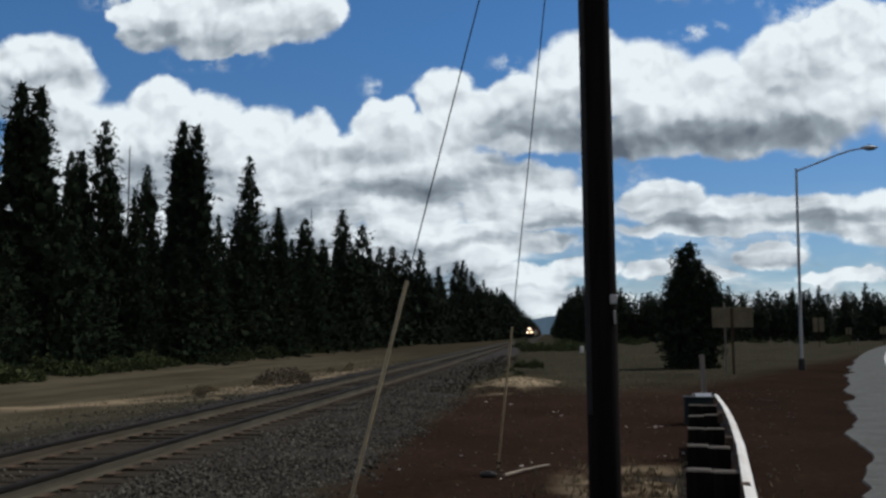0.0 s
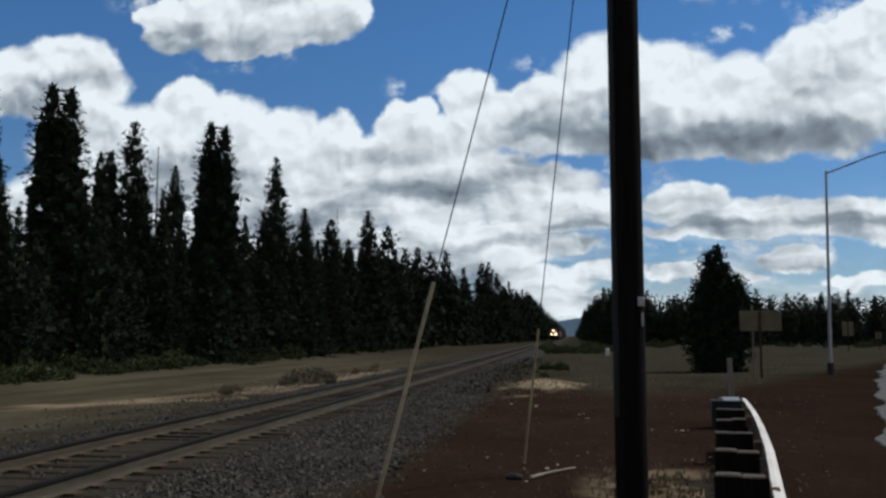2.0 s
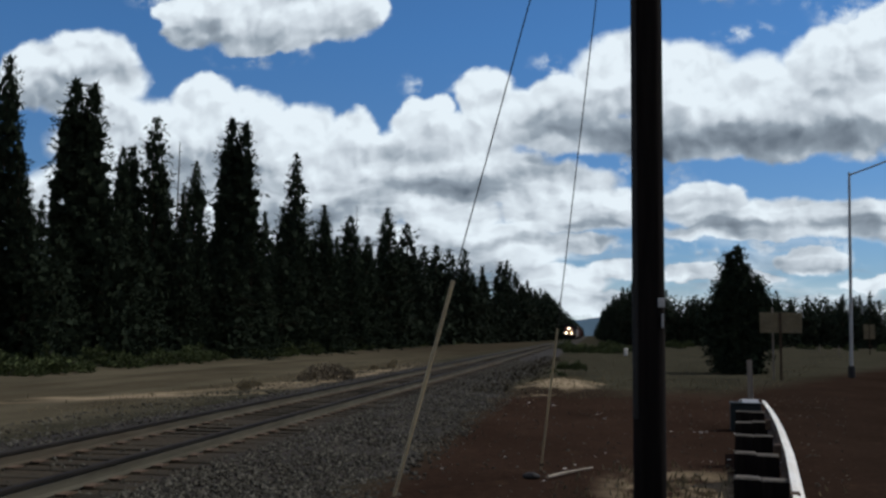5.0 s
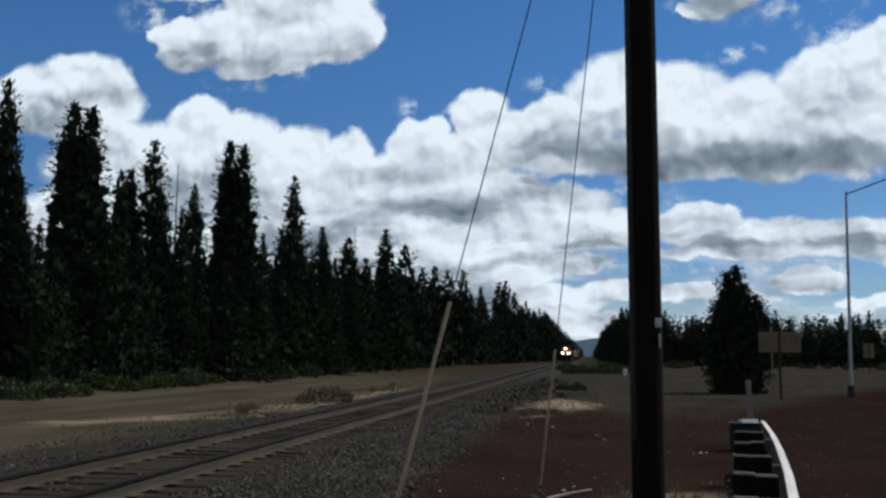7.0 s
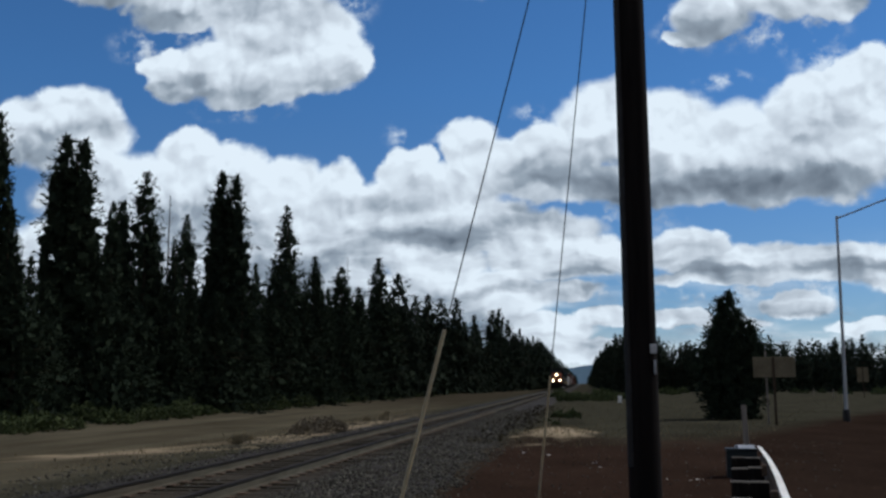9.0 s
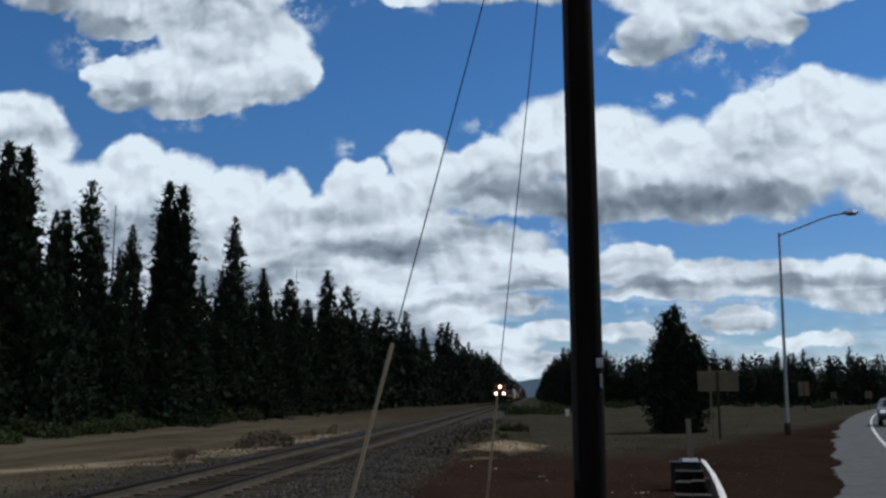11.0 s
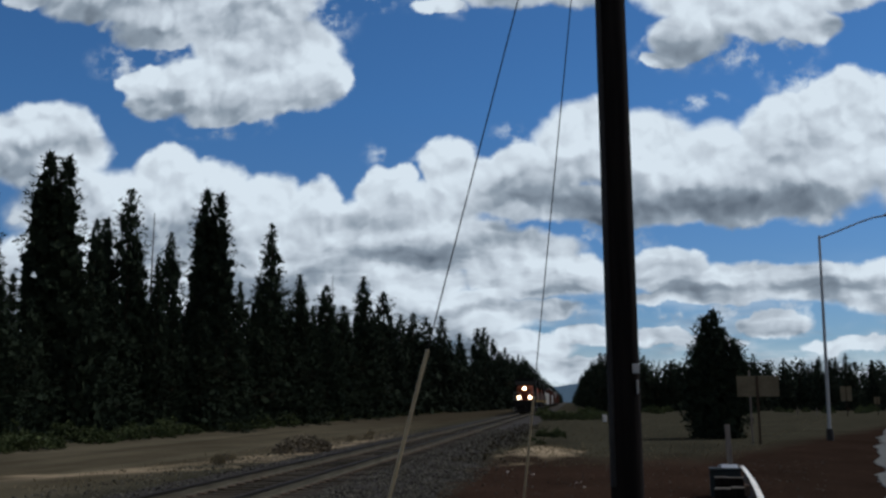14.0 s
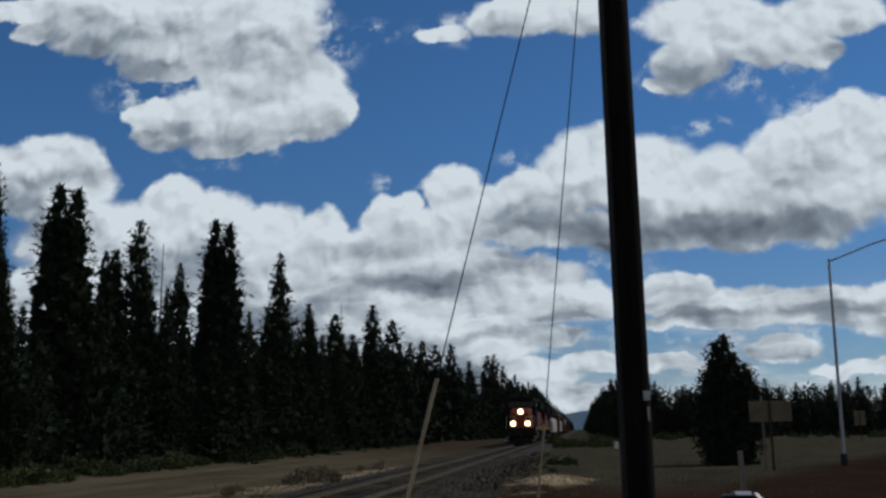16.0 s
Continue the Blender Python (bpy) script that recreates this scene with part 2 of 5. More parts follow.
    # pale straw patch at the foot of the embankment
    px = calc(n, l, "DIVIDE", calc(n, l, "ADD", xw, 0.95), 1.3)
    py = calc(n, l, "DIVIDE", calc(n, l, "SUBTRACT", yw, 32.0), 4.0)
    rr = calc(n, l, "ADD", calc(n, l, "MULTIPLY", px, px), calc(n, l, "MULTIPLY", py, py))
    col = mix(n, l, step(rr, 1.15, 0.5), col, pale)
    # trodden straw between the guardrail posts
    qx = calc(n, l, "DIVIDE", calc(n, l, "SUBTRACT", x, 1.0), 0.95)
    qy = calc(n, l, "DIVIDE", calc(n, l, "SUBTRACT", y, 11.0), 1.7)
    qq = calc(n, l, "ADD", calc(n, l, "MULTIPLY", qx, qx), calc(n, l, "MULTIPLY", qy, qy))
    straw2 = calc(n, l, "MULTIPLY", step(qq, 1.3, 0.3), step(mid, 0.42, 0.58))
    col = mix(n, l, calc(n, l, "MULTIPLY", straw2, 0.85), col, pale)
    # broad streaks of darker and lighter soil
    sm = n.new("ShaderNodeMapping")
    sm.inputs["Scale"].default_value = (0.34, 0.20, 1)
    l.new(co, sm.inputs[0])
    streak = noise_node(n, l, 1.0, 5, 0.6, sm.outputs[0])
    col = mix(n, l, 1.0, col, ramp(n, l, streak, [(0.32, (0.74, 0.74, 0.74)), (0.68, (1.26, 1.26, 1.26))]), "MULTIPLY")
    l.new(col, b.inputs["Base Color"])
    bp = n.new("ShaderNodeBump")
    bp.inputs["Strength"].default_value, bp.inputs["Distance"].default_value = 0.8, 0.04
    l.new(calc(n, l, "ADD", fine, mid), bp.inputs["Height"])
    l.new(bp.outputs[0], b.inputs["Normal"])
    return m


GROUND = ground_material()
ASPHALT = grain("worn_asphalt", (0.078, 0.082, 0.078), (0.160, 0.166, 0.158), 16, 0.85, 0.4, stain=(0.070, 0.073, 0.070))
GRAVELBED = grain("ballast_bed", (0.014, 0.0125, 0.011), (0.052, 0.047, 0.041), 16, 0.95, 1.0, stain=(0.05, 0.042, 0.036))


def oily_gauge(m):
    """Brown oily dirt between and beside the rails."""
    n, l = m.node_tree.nodes, m.node_tree.links
    b = n["Principled BSDF"]
    stone = b.inputs["Base Color"].links[0].from_socket
    co = n.new("ShaderNodeTexCoord").outputs["Object"]
    xyz = n.new("ShaderNodeSeparateXYZ")
    l.new(co, xyz.inputs[0])
    away = calc(n, l, "ABSOLUTE", calc(n, l, "ADD", xyz.outputs[0], 5.75))
    away = calc(n, l, "MULTIPLY_ADD", noise_node(n, l, 1.5, 5, 0.6, co), 1.2, away)
    r = n.new("ShaderNodeMapRange")
    r.inputs[1].default_value, r.inputs[2].default_value = 2.1, 1.5
    l.new(away, r.inputs[0])
    dirt = mix(n, l, noise_node(n, l, 14.0, 5, 0.65, co), (0.019, 0.0150, 0.010), (0.072, 0.059, 0.041))
    l.new(mix(n, l, r.outputs[0], stone, dirt), b.inputs["Base Color"])


oily_gauge(GRAVELBED)


# ---- mesh helpers ----
def finish(name, bm, mat, parent=None, label="", smooth=False):
    me = bpy.data.meshes.new(name)
    bm.to_mesh(me)
    bm.free()
    if mat is not None:
        me.materials.append(mat)
    if smooth:
        me.shade_smooth()
    ob = new(name, me)
    if parent is not None:
        ob.parent = parent
    if label:
        ob["label"] = label
    return ob


part = finish


def thing(name, label, category, at=(0, 0, 0), rz=0, group="", kind=""):
    e = new(name)
    e.empty_display_size = 0.2
    e.matrix_basis = pose(*at, 0, 0, rz)
    return tagged(e, label, category, group, kind)


def box(bm, lo, hi, bevel=0.0, m=None):
    lo, hi = Vector(lo), Vector(hi)
    r = bmesh.ops.create_cube(bm, size=1.0)
    c, s = (lo + hi) / 2, hi - lo
    for v in r["verts"]:
        v.co = Vector((v.co.x * s.x, v.co.y * s.y, v.co.z * s.z)) + c
    if bevel:
        es = list({e for v in r["verts"] for e in v.link_edges})
        r = bmesh.ops.bevel(bm, geom=es, offset=bevel, segments=1, affect="EDGES", profile=0.7)
        if m:
            bmesh.ops.transform(bm, matrix=m, verts=r["verts"])
    elif m:
        bmesh.ops.transform(bm, matrix=m, verts=r["verts"])
    return bm


def rod(bm, a, b, r1, r2=None, sides=10, caps=True):
    a, b = Vector(a), Vector(b)
    r2 = r1 if r2 is None else r2
    d = b - a
    q = d.to_track_quat("Z", "Y").to_matrix()
    rings = []
    for p, r in ((a, r1), (b, r2)):
        rings.append([bm.verts.new(p + q @ Vector((math.cos(2 * math.pi * i / sides) * r, math.sin(2 * math.pi * i / sides) * r, 0))) for i in range(sides)])
    for i in range(sides):
        j = (i + 1) % sides
        bm.faces.new((rings[0][i], rings[0][j], rings[1][j], rings[1][i]))
    if caps:
        bm.faces.new(rings[0][::-1])
        bm.faces.new(rings[1])
    return bm


def extrude_profile(bm, prof, y0, y1, close=True, steps=1):
    """A profile of (x, z) swept along y."""
    rows = []
    for k in range(steps + 1):
        y = y0 + (y1 - y0) * k / steps
        rows.append([bm.verts.new((x, y, z)) for x, z in prof])
    n = len(prof)
    for a, b in zip(rows, rows[1:]):
        for i in range(n if close else n - 1):
            j = (i + 1) % n
            bm.faces.new((a[i], b[i], b[j], a[j]))
    if close:
        bm.faces.new(rows[0])
        bm.faces.new(rows[-1][::-1])
    bmesh.ops.recalc_face_normals(bm, faces=bm.faces)
    return bm


def from_lists(name, vs, fs, mat, parent=None, label=""):
    me = bpy.data.meshes.new(name)
    me.from_pydata(vs, [], fs)
    me.materials.append(mat)
    ob = new(name, me)
    if parent is not None:
        ob.parent = parent
    if label:
        ob["label"] = label
    return ob


# ---- ground, road, track bed ----
def ground_height(x, y):
    near = max(0.0, 1 - math.hypot(x, y - 15) / 60)
    h = 0.05 * near * noise.noise((x * 0.6, y * 0.6, 0)) + 0.02 * near * noise.noise((x * 2.1, y * 2.1, 3))
    if x > 2.0:
        inside = x - (0.265 * y + 0.5 + 0.0006 * y * max(0.0, y))
        h *= max(0.0, min(1.0, -inside / 1.5))
        if inside > 0.9:
            h = -0.05
    if -3.2 < x < 1.6:
        h += 0.28 * math.exp(-((x + 0.9) / 1.1) ** 2 - ((y - 32) / 3.0) ** 2)
    if x < -19:
        h += min(0.5, (-19 - x) * 0.06)
    return h


def axis(a, b, n, power):
    return [a + (b - a) * (i / n) ** power for i in range(n + 1)]


def build_ground():
    xs = sorted(set([-x for x in axis(0, 4900, 46, 3.4)] + axis(0, 4900, 46, 3.4) + [i * 0.5 - 14 for i in range(56)]))
    ys = sorted(set([-y for y in axis(0, 2500, 16, 3)] + axis(0, 4900, 60, 3.2) + [5 + i * 0.6 for i in range(60)]))
    vs = [(x, y, ground_height(x, y)) for y in ys for x in xs]
    w = len(xs)
    fs = [(j * w + i, j * w + i + 1, (j + 1) * w + i + 1, (j + 1) * w + i) for j in range(len(ys) - 1) for i in range(w - 1)]
    g = from_lists("ground", vs, fs, GROUND)
    tagged(g, "red cinder shoulder running into dry grass and tan dirt", "ground", kind="structure")


build_ground()


def road_edge(y):
    return 0.265 * y + 0.5 + 0.0006 * y * max(0.0, y)


def build_road():
    bm = bmesh.new()
    prev = None
    y = -60.0
    while y < 420:
        near = 4 < y < 60
        e = road_edge(y) + (0.30 * noise.noise((y * 0.33, 7, 0)) + 0.5 * max(0.0, noise.noise((y * 0.55, 3, 0))) ** 1.3 + 0.10 * noise.noise((y * 1.7, 5, 0)) if near else 0)
        row = [bm.verts.new((e - 0.06, y, -0.05)), bm.verts.new((e, y, 0.018)), bm.verts.new((e + 5.5, y, 0.08)), bm.verts.new((e + 11.5, y, 0.03)), bm.verts.new((e + 11.8, y, -0.05))]
        if prev:
            for i in range(4):
                bm.faces.new((prev[i], prev[i + 1], row[i + 1], row[i]))
        prev = row
        y += 0.14 if near else 4.0
    r = finish("road", bm, ASPHALT)
    tagged(r, "worn grey asphalt road with a ragged edge", "road", kind="structure")

    def stripe(off, width, mat, label):
        b2 = bmesh.new()
        p = None
        yy = -40.0
        while yy < 400:
            e = road_edge(yy) + off
            z = 0.018 + 0.062 * min(1, off / 5.5) + 0.006
            row = (b2.verts.new((e, yy, z)), b2.verts.new((e + width, yy, z)))
            if p:
                b2.faces.new((p[0], p[1], row[1], row[0]))
            p = row
            yy += 2.0
        s = finish("road_marking", b2, mat)
        tagged(s, label, "road marking", kind="structure")

    stripe(1.62, 0.13, WHITE, "white painted edge line on the asphalt")
    stripe(5.45, 0.12, YELLOW, "yellow painted centre line on the asphalt")


build_road()
TRACK_X = -5.8
RAIL_Z = 0.33


def build_track():
    bm = bmesh.new()
    prof = [(-9.2, -0.08), (-8.2, 0.08), (-7.5, 0.135), (-7.2, 0.14), (-4.4, 0.14), (-4.1, 0.135), (-3.2, 0.06), (-2.2, -0.03), (-1.9, -0.10)]
    rows = []
    ys = [-30 + 0.5 * i for i in range(200)] + [70 + 10 * i for i in range(180)]
    for y in ys:
        near = 1 if 0 < y < 70 else 0
        rows.append([bm.verts.new((x + near * 0.18 * noise.noise((y * 0.7, i, 2)), y, z + near * 0.03 * noise.noise((y * 1.1, i * 3.1, 0)))) for i, (x, z) in enumerate(prof)])
    for a, b in zip(rows, rows[1:]):
        for i in range(len(prof) - 1):
            bm.faces.new((a[i], a[i + 1], b[i + 1], b[i]))
    bed = finish("track_bed", bm, GRAVELBED)
    tagged(bed, "grey crushed-stone ballast bed of the railway", "track bed", kind="structure")

    track = thing("railway_track", "single straight railway track with rusty rails on wooden ties", "railway track")
    web = [(-0.07, 0), (0.07, 0), (0.07, 0.012), (0.012, 0.03), (0.012, 0.13), (0.036, 0.14), (0.036, 0.165), (0.03, 0.172), (-0.03, 0.172), (-0.036, 0.165), (-0.036, 0.14), (-0.012, 0.13), (-0.012, 0.03), (-0.07, 0.012)]
    for side in (-1, 1):
        bm = bmesh.new()
        extrude_profile(bm, [(TRACK_X + side * 0.753 + x, RAIL_Z - 0.172 + z) for x, z in web], -30, 1800)
        ob = part("rail", bm, RUST_AND_SHADE, track, "rusty brown steel rail")
        ob.data.materials.append(RAILTOP)
        ob.data.materials.append(RAILWEB)
        for p in ob.data.polygons:
            p.material_index = 1 if p.center.z > RAIL_Z - 0.034 else 2
    tb = bmesh.new()
    box(tb, (-1.3, -0.115, -0.16), (1.3, 0.115, 0.0), 0.012)
    tie = part("tie", tb, TIE_WOOD, track)
    tie.location = (TRACK_X, 4, RAIL_Z - 0.172)
    rng = random.Random(8)
    for i in range(1, 300):
        t = new("tie", tie.data)
        t.parent = track
        t.matrix_basis = pose(TRACK_X + rng.uniform(-0.05, 0.05), 4 + 0.5 * i, RAIL_Z - 0.172 - rng.uniform(0, 0.012), 0, 0, rng.uniform(-1.2, 1.2))
    pb2 = bmesh.new()
    box(pb2, (-0.19, -0.1, 0), (0.19, 0.1, 0.014))
    pm = None
    for i in range(0, 100):
        for side in (-1, 1):
            if pm is None:
                pm = part("tie_plate", pb2, RUST_AND_SHADE, track)
                ob = pm
            else:
                ob = new("tie_plate", pm.data)
                ob.parent = track
            ob.location = (TRACK_X + side * 0.753, 4 + 0.5 * i, RAIL_Z - 0.171)


build_track()


def stone_shape(rng, vs, fs, c, s):
    base = len(vs)
    ang = rng.uniform(0, 6.28)
    ca, sa = math.cos(ang), math.sin(ang)
    pts = [(1, 0, 0), (-1, 0, 0), (0, 1, 0), (0, -1, 0), (0, 0, 0.8), (0, 0, -0.8), (0.6, 0.6, 0.5), (-0.6, -0.6, 0.45)]
    for p in pts[:6]:
        x, y, z = (p[k] * s * rng.uniform(0.6, 1.25) for k in range(3))
        vs.append((c[0] + x * ca - y * sa, c[1] + x * sa + y * ca, c[2] + z + rng.uniform(-.1, .1) * s))
    for a, b, d in ((0, 2, 4), (2, 1, 4), (1, 3, 4), (3, 0, 4), (2, 0, 5), (1, 2, 5), (3, 1, 5), (0, 3, 5)):
        fs.append((base + a, base + b, base + d))


def bed_z(x):
    prof = [(-9.2, -0.08), (-8.2, 0.08), (-7.5, 0.135), (-4.1, 0.135), (-3.2, 0.06), (-2.2, -0.03), (-1.6, -0.03)]
    for (a, za), (b, zb) in zip(prof, prof[1:]):
        if a <= x <= b:
            return max(0.0, za + (zb - za) * (x - a) / (b - a))
    return 0.0


def build_stones():
    rng = random.Random(11)
    vs, fs = [], []
    for _ in range(26000):
        y = 7 + 50 * rng.random() ** 1.9
        x = rng.uniform(-4.5, -2.0) if rng.random() < 0.72 else rng.uniform(-10.4, -4.4)
        if x > -2.9 and rng.random() < (x + 2.9) / 1.0:
            continue
        if -7.0 < x < -4.6 and rng.random() < 0.6:
            continue
        stone_shape(rng, vs, fs, (x, y, bed_z(x) + 0.01), rng.uniform(0.018, 0.042))
    tagged(from_lists("ballast_stones", vs, fs, STONE), "loose grey crushed stones of the railway ballast", "ballast", kind="stuff")
    vs, fs = [], []
    for _ in range(1500):
        y = 8 + 22 * rng.random()
        x = rng.uniform(-2.6, 0.25 * y)
        stone_shape(rng, vs, fs, (x, y, ground_height(x, y) + 0.004), rng.uniform(0.008, 0.028))
    tagged(from_lists("cinder_pebbles", vs, fs, STONE), "scattered pebbles on the red cinder shoulder", "pebbles", kind="stuff")


build_stones()


# ---- sky clouds and distance ----
CLOUDS = {
    "high": [(-0.461, 0.496, 0.140, 0.046), (-0.584, 0.509, 0.079, 0.033), (-0.362, 0.425, 0.067, 0.061), (-0.297, 0.379, 0.058, 0.046), (-0.421, 0.363, 0.058, 0.038), (-0.340, 0.345, 0.064, 0.029), (-0.465, 0.345, 0.039, 0.024), (-0.633, 0.480, 0.036, 0.018)],
    "bank": [(-0.600, 0.315, 0.073, 0.041), (-0.663, 0.298, 0.055, 0.049), (-0.448, 0.267, 0.046, 0.033), (-0.397, 0.238, 0.055, 0.041), (-0.337, 0.216, 0.067, 0.039), (-0.271, 0.218, 0.033, 0.032), (-0.517, 0.217, 0.133, 0.055), (-0.330, 0.165, 0.200, 0.049), (-0.567, 0.135, 0.133, 0.073), (-0.407, 0.130, 0.121, 0.061), (-0.228, 0.180, 0.073, 0.049)],
    "middle": [(-0.196, 0.226, 0.039, 0.033), (-0.127, 0.251, 0.030, 0.035), (-0.152, 0.208, 0.073, 0.036), (-0.084, 0.233, 0.046, 0.036), (-0.044, 0.253, 0.042, 0.033), (0.021, 0.275, 0.067, 0.049), (0.094, 0.262, 0.067, 0.052), (0.154, 0.243, 0.067, 0.052), (-0.030, 0.209, 0.067, 0.025), (0.083, 0.207, 0.140, 0.027)],
    "east": [(0.232, 0.282, 0.056, 0.051), (0.285, 0.307, 0.056, 0.042), (0.321, 0.277, 0.059, 0.064), (0.250, 0.232, 0.085, 0.057), (0.186, 0.205, 0.092, 0.028) , (0.363, 0.256, 0.079, 0.080)],
    "low": [(-0.159, 0.151, 0.115, 0.022), (-0.253, 0.140, 0.079, 0.027), (-0.033, 0.127, 0.103, 0.024), (0.099, 0.136, 0.052, 0.027), (0.169, 0.120, 0.073, 0.025), (0.252, 0.118, 0.091, 0.025), (0.327, 0.109, 0.073, 0.030), (0.128, 0.107, 0.085, 0.013)],
    "base": [(-0.118, 0.091, 0.103, 0.030), (-0.191, 0.087, 0.073, 0.036), (-0.052, 0.095, 0.073, 0.013), (0.018, 0.069, 0.046, 0.012), (0.086, 0.065, 0.036, 0.010), (0.204, 0.078, 0.046, 0.015), (0.278, 0.056, 0.055, 0.009), (-0.059, 0.057, 0.073, 0.019), (-0.007, 0.035, 0.067, 0.016), (0.142, 0.060, 0.036, 0.010), (0.033, 0.040, 0.042, 0.008), (0.233, 0.026, 0.121, 0.009)],
    "fill": [(-0.004, 0.239, 0.030, 0.022), (-0.007, 0.225, 0.030, 0.022), (-0.166, 0.124, 0.060, 0.028), (-0.20, 0.145, 0.05, 0.03), (-0.128, 0.179, 0.079, 0.025), (-0.068, 0.160, 0.097, 0.024), (-0.253, 0.175, 0.121, 0.036), (-0.009, 0.141, 0.049, 0.018), (-0.591, 0.284, 0.079, 0.052), (-0.328, 0.103, 0.133, 0.042), (-0.470, 0.082, 0.158, 0.036), (-0.227, 0.063, 0.091, 0.030)],
    "lobes": [(-0.531, 0.472, 0.091, 0.033), (-0.280, 0.358, 0.052, 0.036), (-0.328, 0.457, 0.061, 0.052), (-0.635, 0.509, 0.079, 0.018), (-0.377, 0.489, 0.121, 0.036), (-0.386, 0.331, 0.049, 0.019)],
    "swell": [(-0.365, 0.388, 0.052, 0.034), (-0.460, 0.466, 0.091, 0.049), (-0.369, 0.418, 0.067, 0.049), (-0.452, 0.423, 0.067, 0.021), (-0.294, 0.385, 0.052, 0.052), (-0.387, 0.337, 0.043, 0.023), (-0.481, 0.370, 0.037, 0.018), (-0.190, 0.247, 0.034, 0.018), (-0.127, 0.263, 0.037, 0.027), (0.272, 0.297, 0.052, 0.040)],
    "top": [(-0.136, 0.444, 0.035, 0.012), (-0.047, 0.456, 0.073, 0.028), (0.016, 0.454, 0.049, 0.030), (0.156, 0.437, 0.085, 0.033), (0.138, 0.392, 0.049, 0.032), (0.213, 0.416, 0.085, 0.038), (0.291, 0.432, 0.061, 0.029), (0.109, 0.365, 0.027, 0.012), (0.264, 0.393, 0.039, 0.024)],
}

WISPS = [(-0.189, 0.275, 0.045, 0.021, 0.68), (0.148, 0.315, 0.036, 0.015, 0.75), (-0.059, 0.286, 0.027, 0.024, 0.68), (-0.492, 0.395, 0.065, 0.036, 0.71), (0.115, 0.368, 0.054, 0.027, 0.68), (-0.104, 0.450, 0.083, 0.030, 0.63), (0.198, 0.372, 0.095, 0.036, 0.68), (-0.281, 0.433, 0.065, 0.054, 0.63), (0.247, 0.331, 0.054, 0.036, 0.68), (-0.373, 0.320, 0.089, 0.027, 0.68), (-0.215, 0.448, 0.036, 0.018, 0.78), (-0.436, 0.395, 0.036, 0.024, 0.68), (0.022, 0.170, 0.089, 0.024, 0.68), (0.161, 0.089, 0.155, 0.036, 0.63), (0.019, 0.093, 0.071, 0.030, 0.68)]

# grey undersides: where the heaps are thick and shade themselves
SHADES = [(0.064, 0.195, 0.098, 0.023, 1.0), (-0.048, 0.212, 0.067, 0.040, 0.8), (0.140, 0.208, 0.079, 0.026, 0.8), (0.030, 0.222, 0.073, 0.032, 0.6), (0.225, 0.203, 0.067, 0.024, 0.5),
          (-0.147, 0.154, 0.079, 0.013, 0.9), (-0.278, 0.134, 0.073, 0.015, 0.8), (-0.429, 0.181, 0.090, 0.040, 0.7), (-0.572, 0.300, 0.060, 0.030, 0.5), (-0.634, 0.280, 0.055, 0.030, 0.6),
          (-0.495, 0.448, 0.110, 0.035, 0.45), (-0.591, 0.490, 0.070, 0.028, 0.45), (-0.462, 0.341, 0.055, 0.022, 0.3), (0.262, 0.113, 0.073, 0.010, 0.6), (0.134, 0.115, 0.079, 0.008, 0.6),
          (-0.241, 0.199, 0.073, 0.015, 0.4)]


def cloud_group():
    """Node group: how far inside the cumulus heaps a point (u, v) of the sky lies, above 0 inside."""
    g = bpy.data.node_groups.new("cumulus", "ShaderNodeTree")
    g.interface.new_socket("Vector", in_out="INPUT", socket_type="NodeSocketVector")
    g.interface.new_socket("Depth", in_out="OUTPUT", socket_type="NodeSocketFloat")
    n, l = g.nodes, g.links
    gi, go = n.new("NodeGroupInput"), n.new("NodeGroupOutput")
    acc = None
    for heaps in CLOUDS.values():
        for u, v, a, b in heaps:
            ma = n.new("ShaderNodeVectorMath")
            ma.operation = "MULTIPLY_ADD"
            ma.inputs[1].default_value = (1 / a, 1 / b, 0)
            ma.inputs[2].default_value = (-u / a, -v / b, 0)
            l.new(gi.outputs[0], ma.inputs[0])
            ln = n.new("ShaderNodeVectorMath")
            ln.operation = "LENGTH"
            l.new(ma.outputs[0], ln.inputs[0])
            if acc is None:
                acc = ln.outputs["Value"]
            else:
                acc = calc(n, l, "SMOOTH_MIN", acc, ln.outputs["Value"], 0.12)
    l.new(calc(n, l, "SUBTRACT", 1.0, acc), go.inputs[0])
    return g


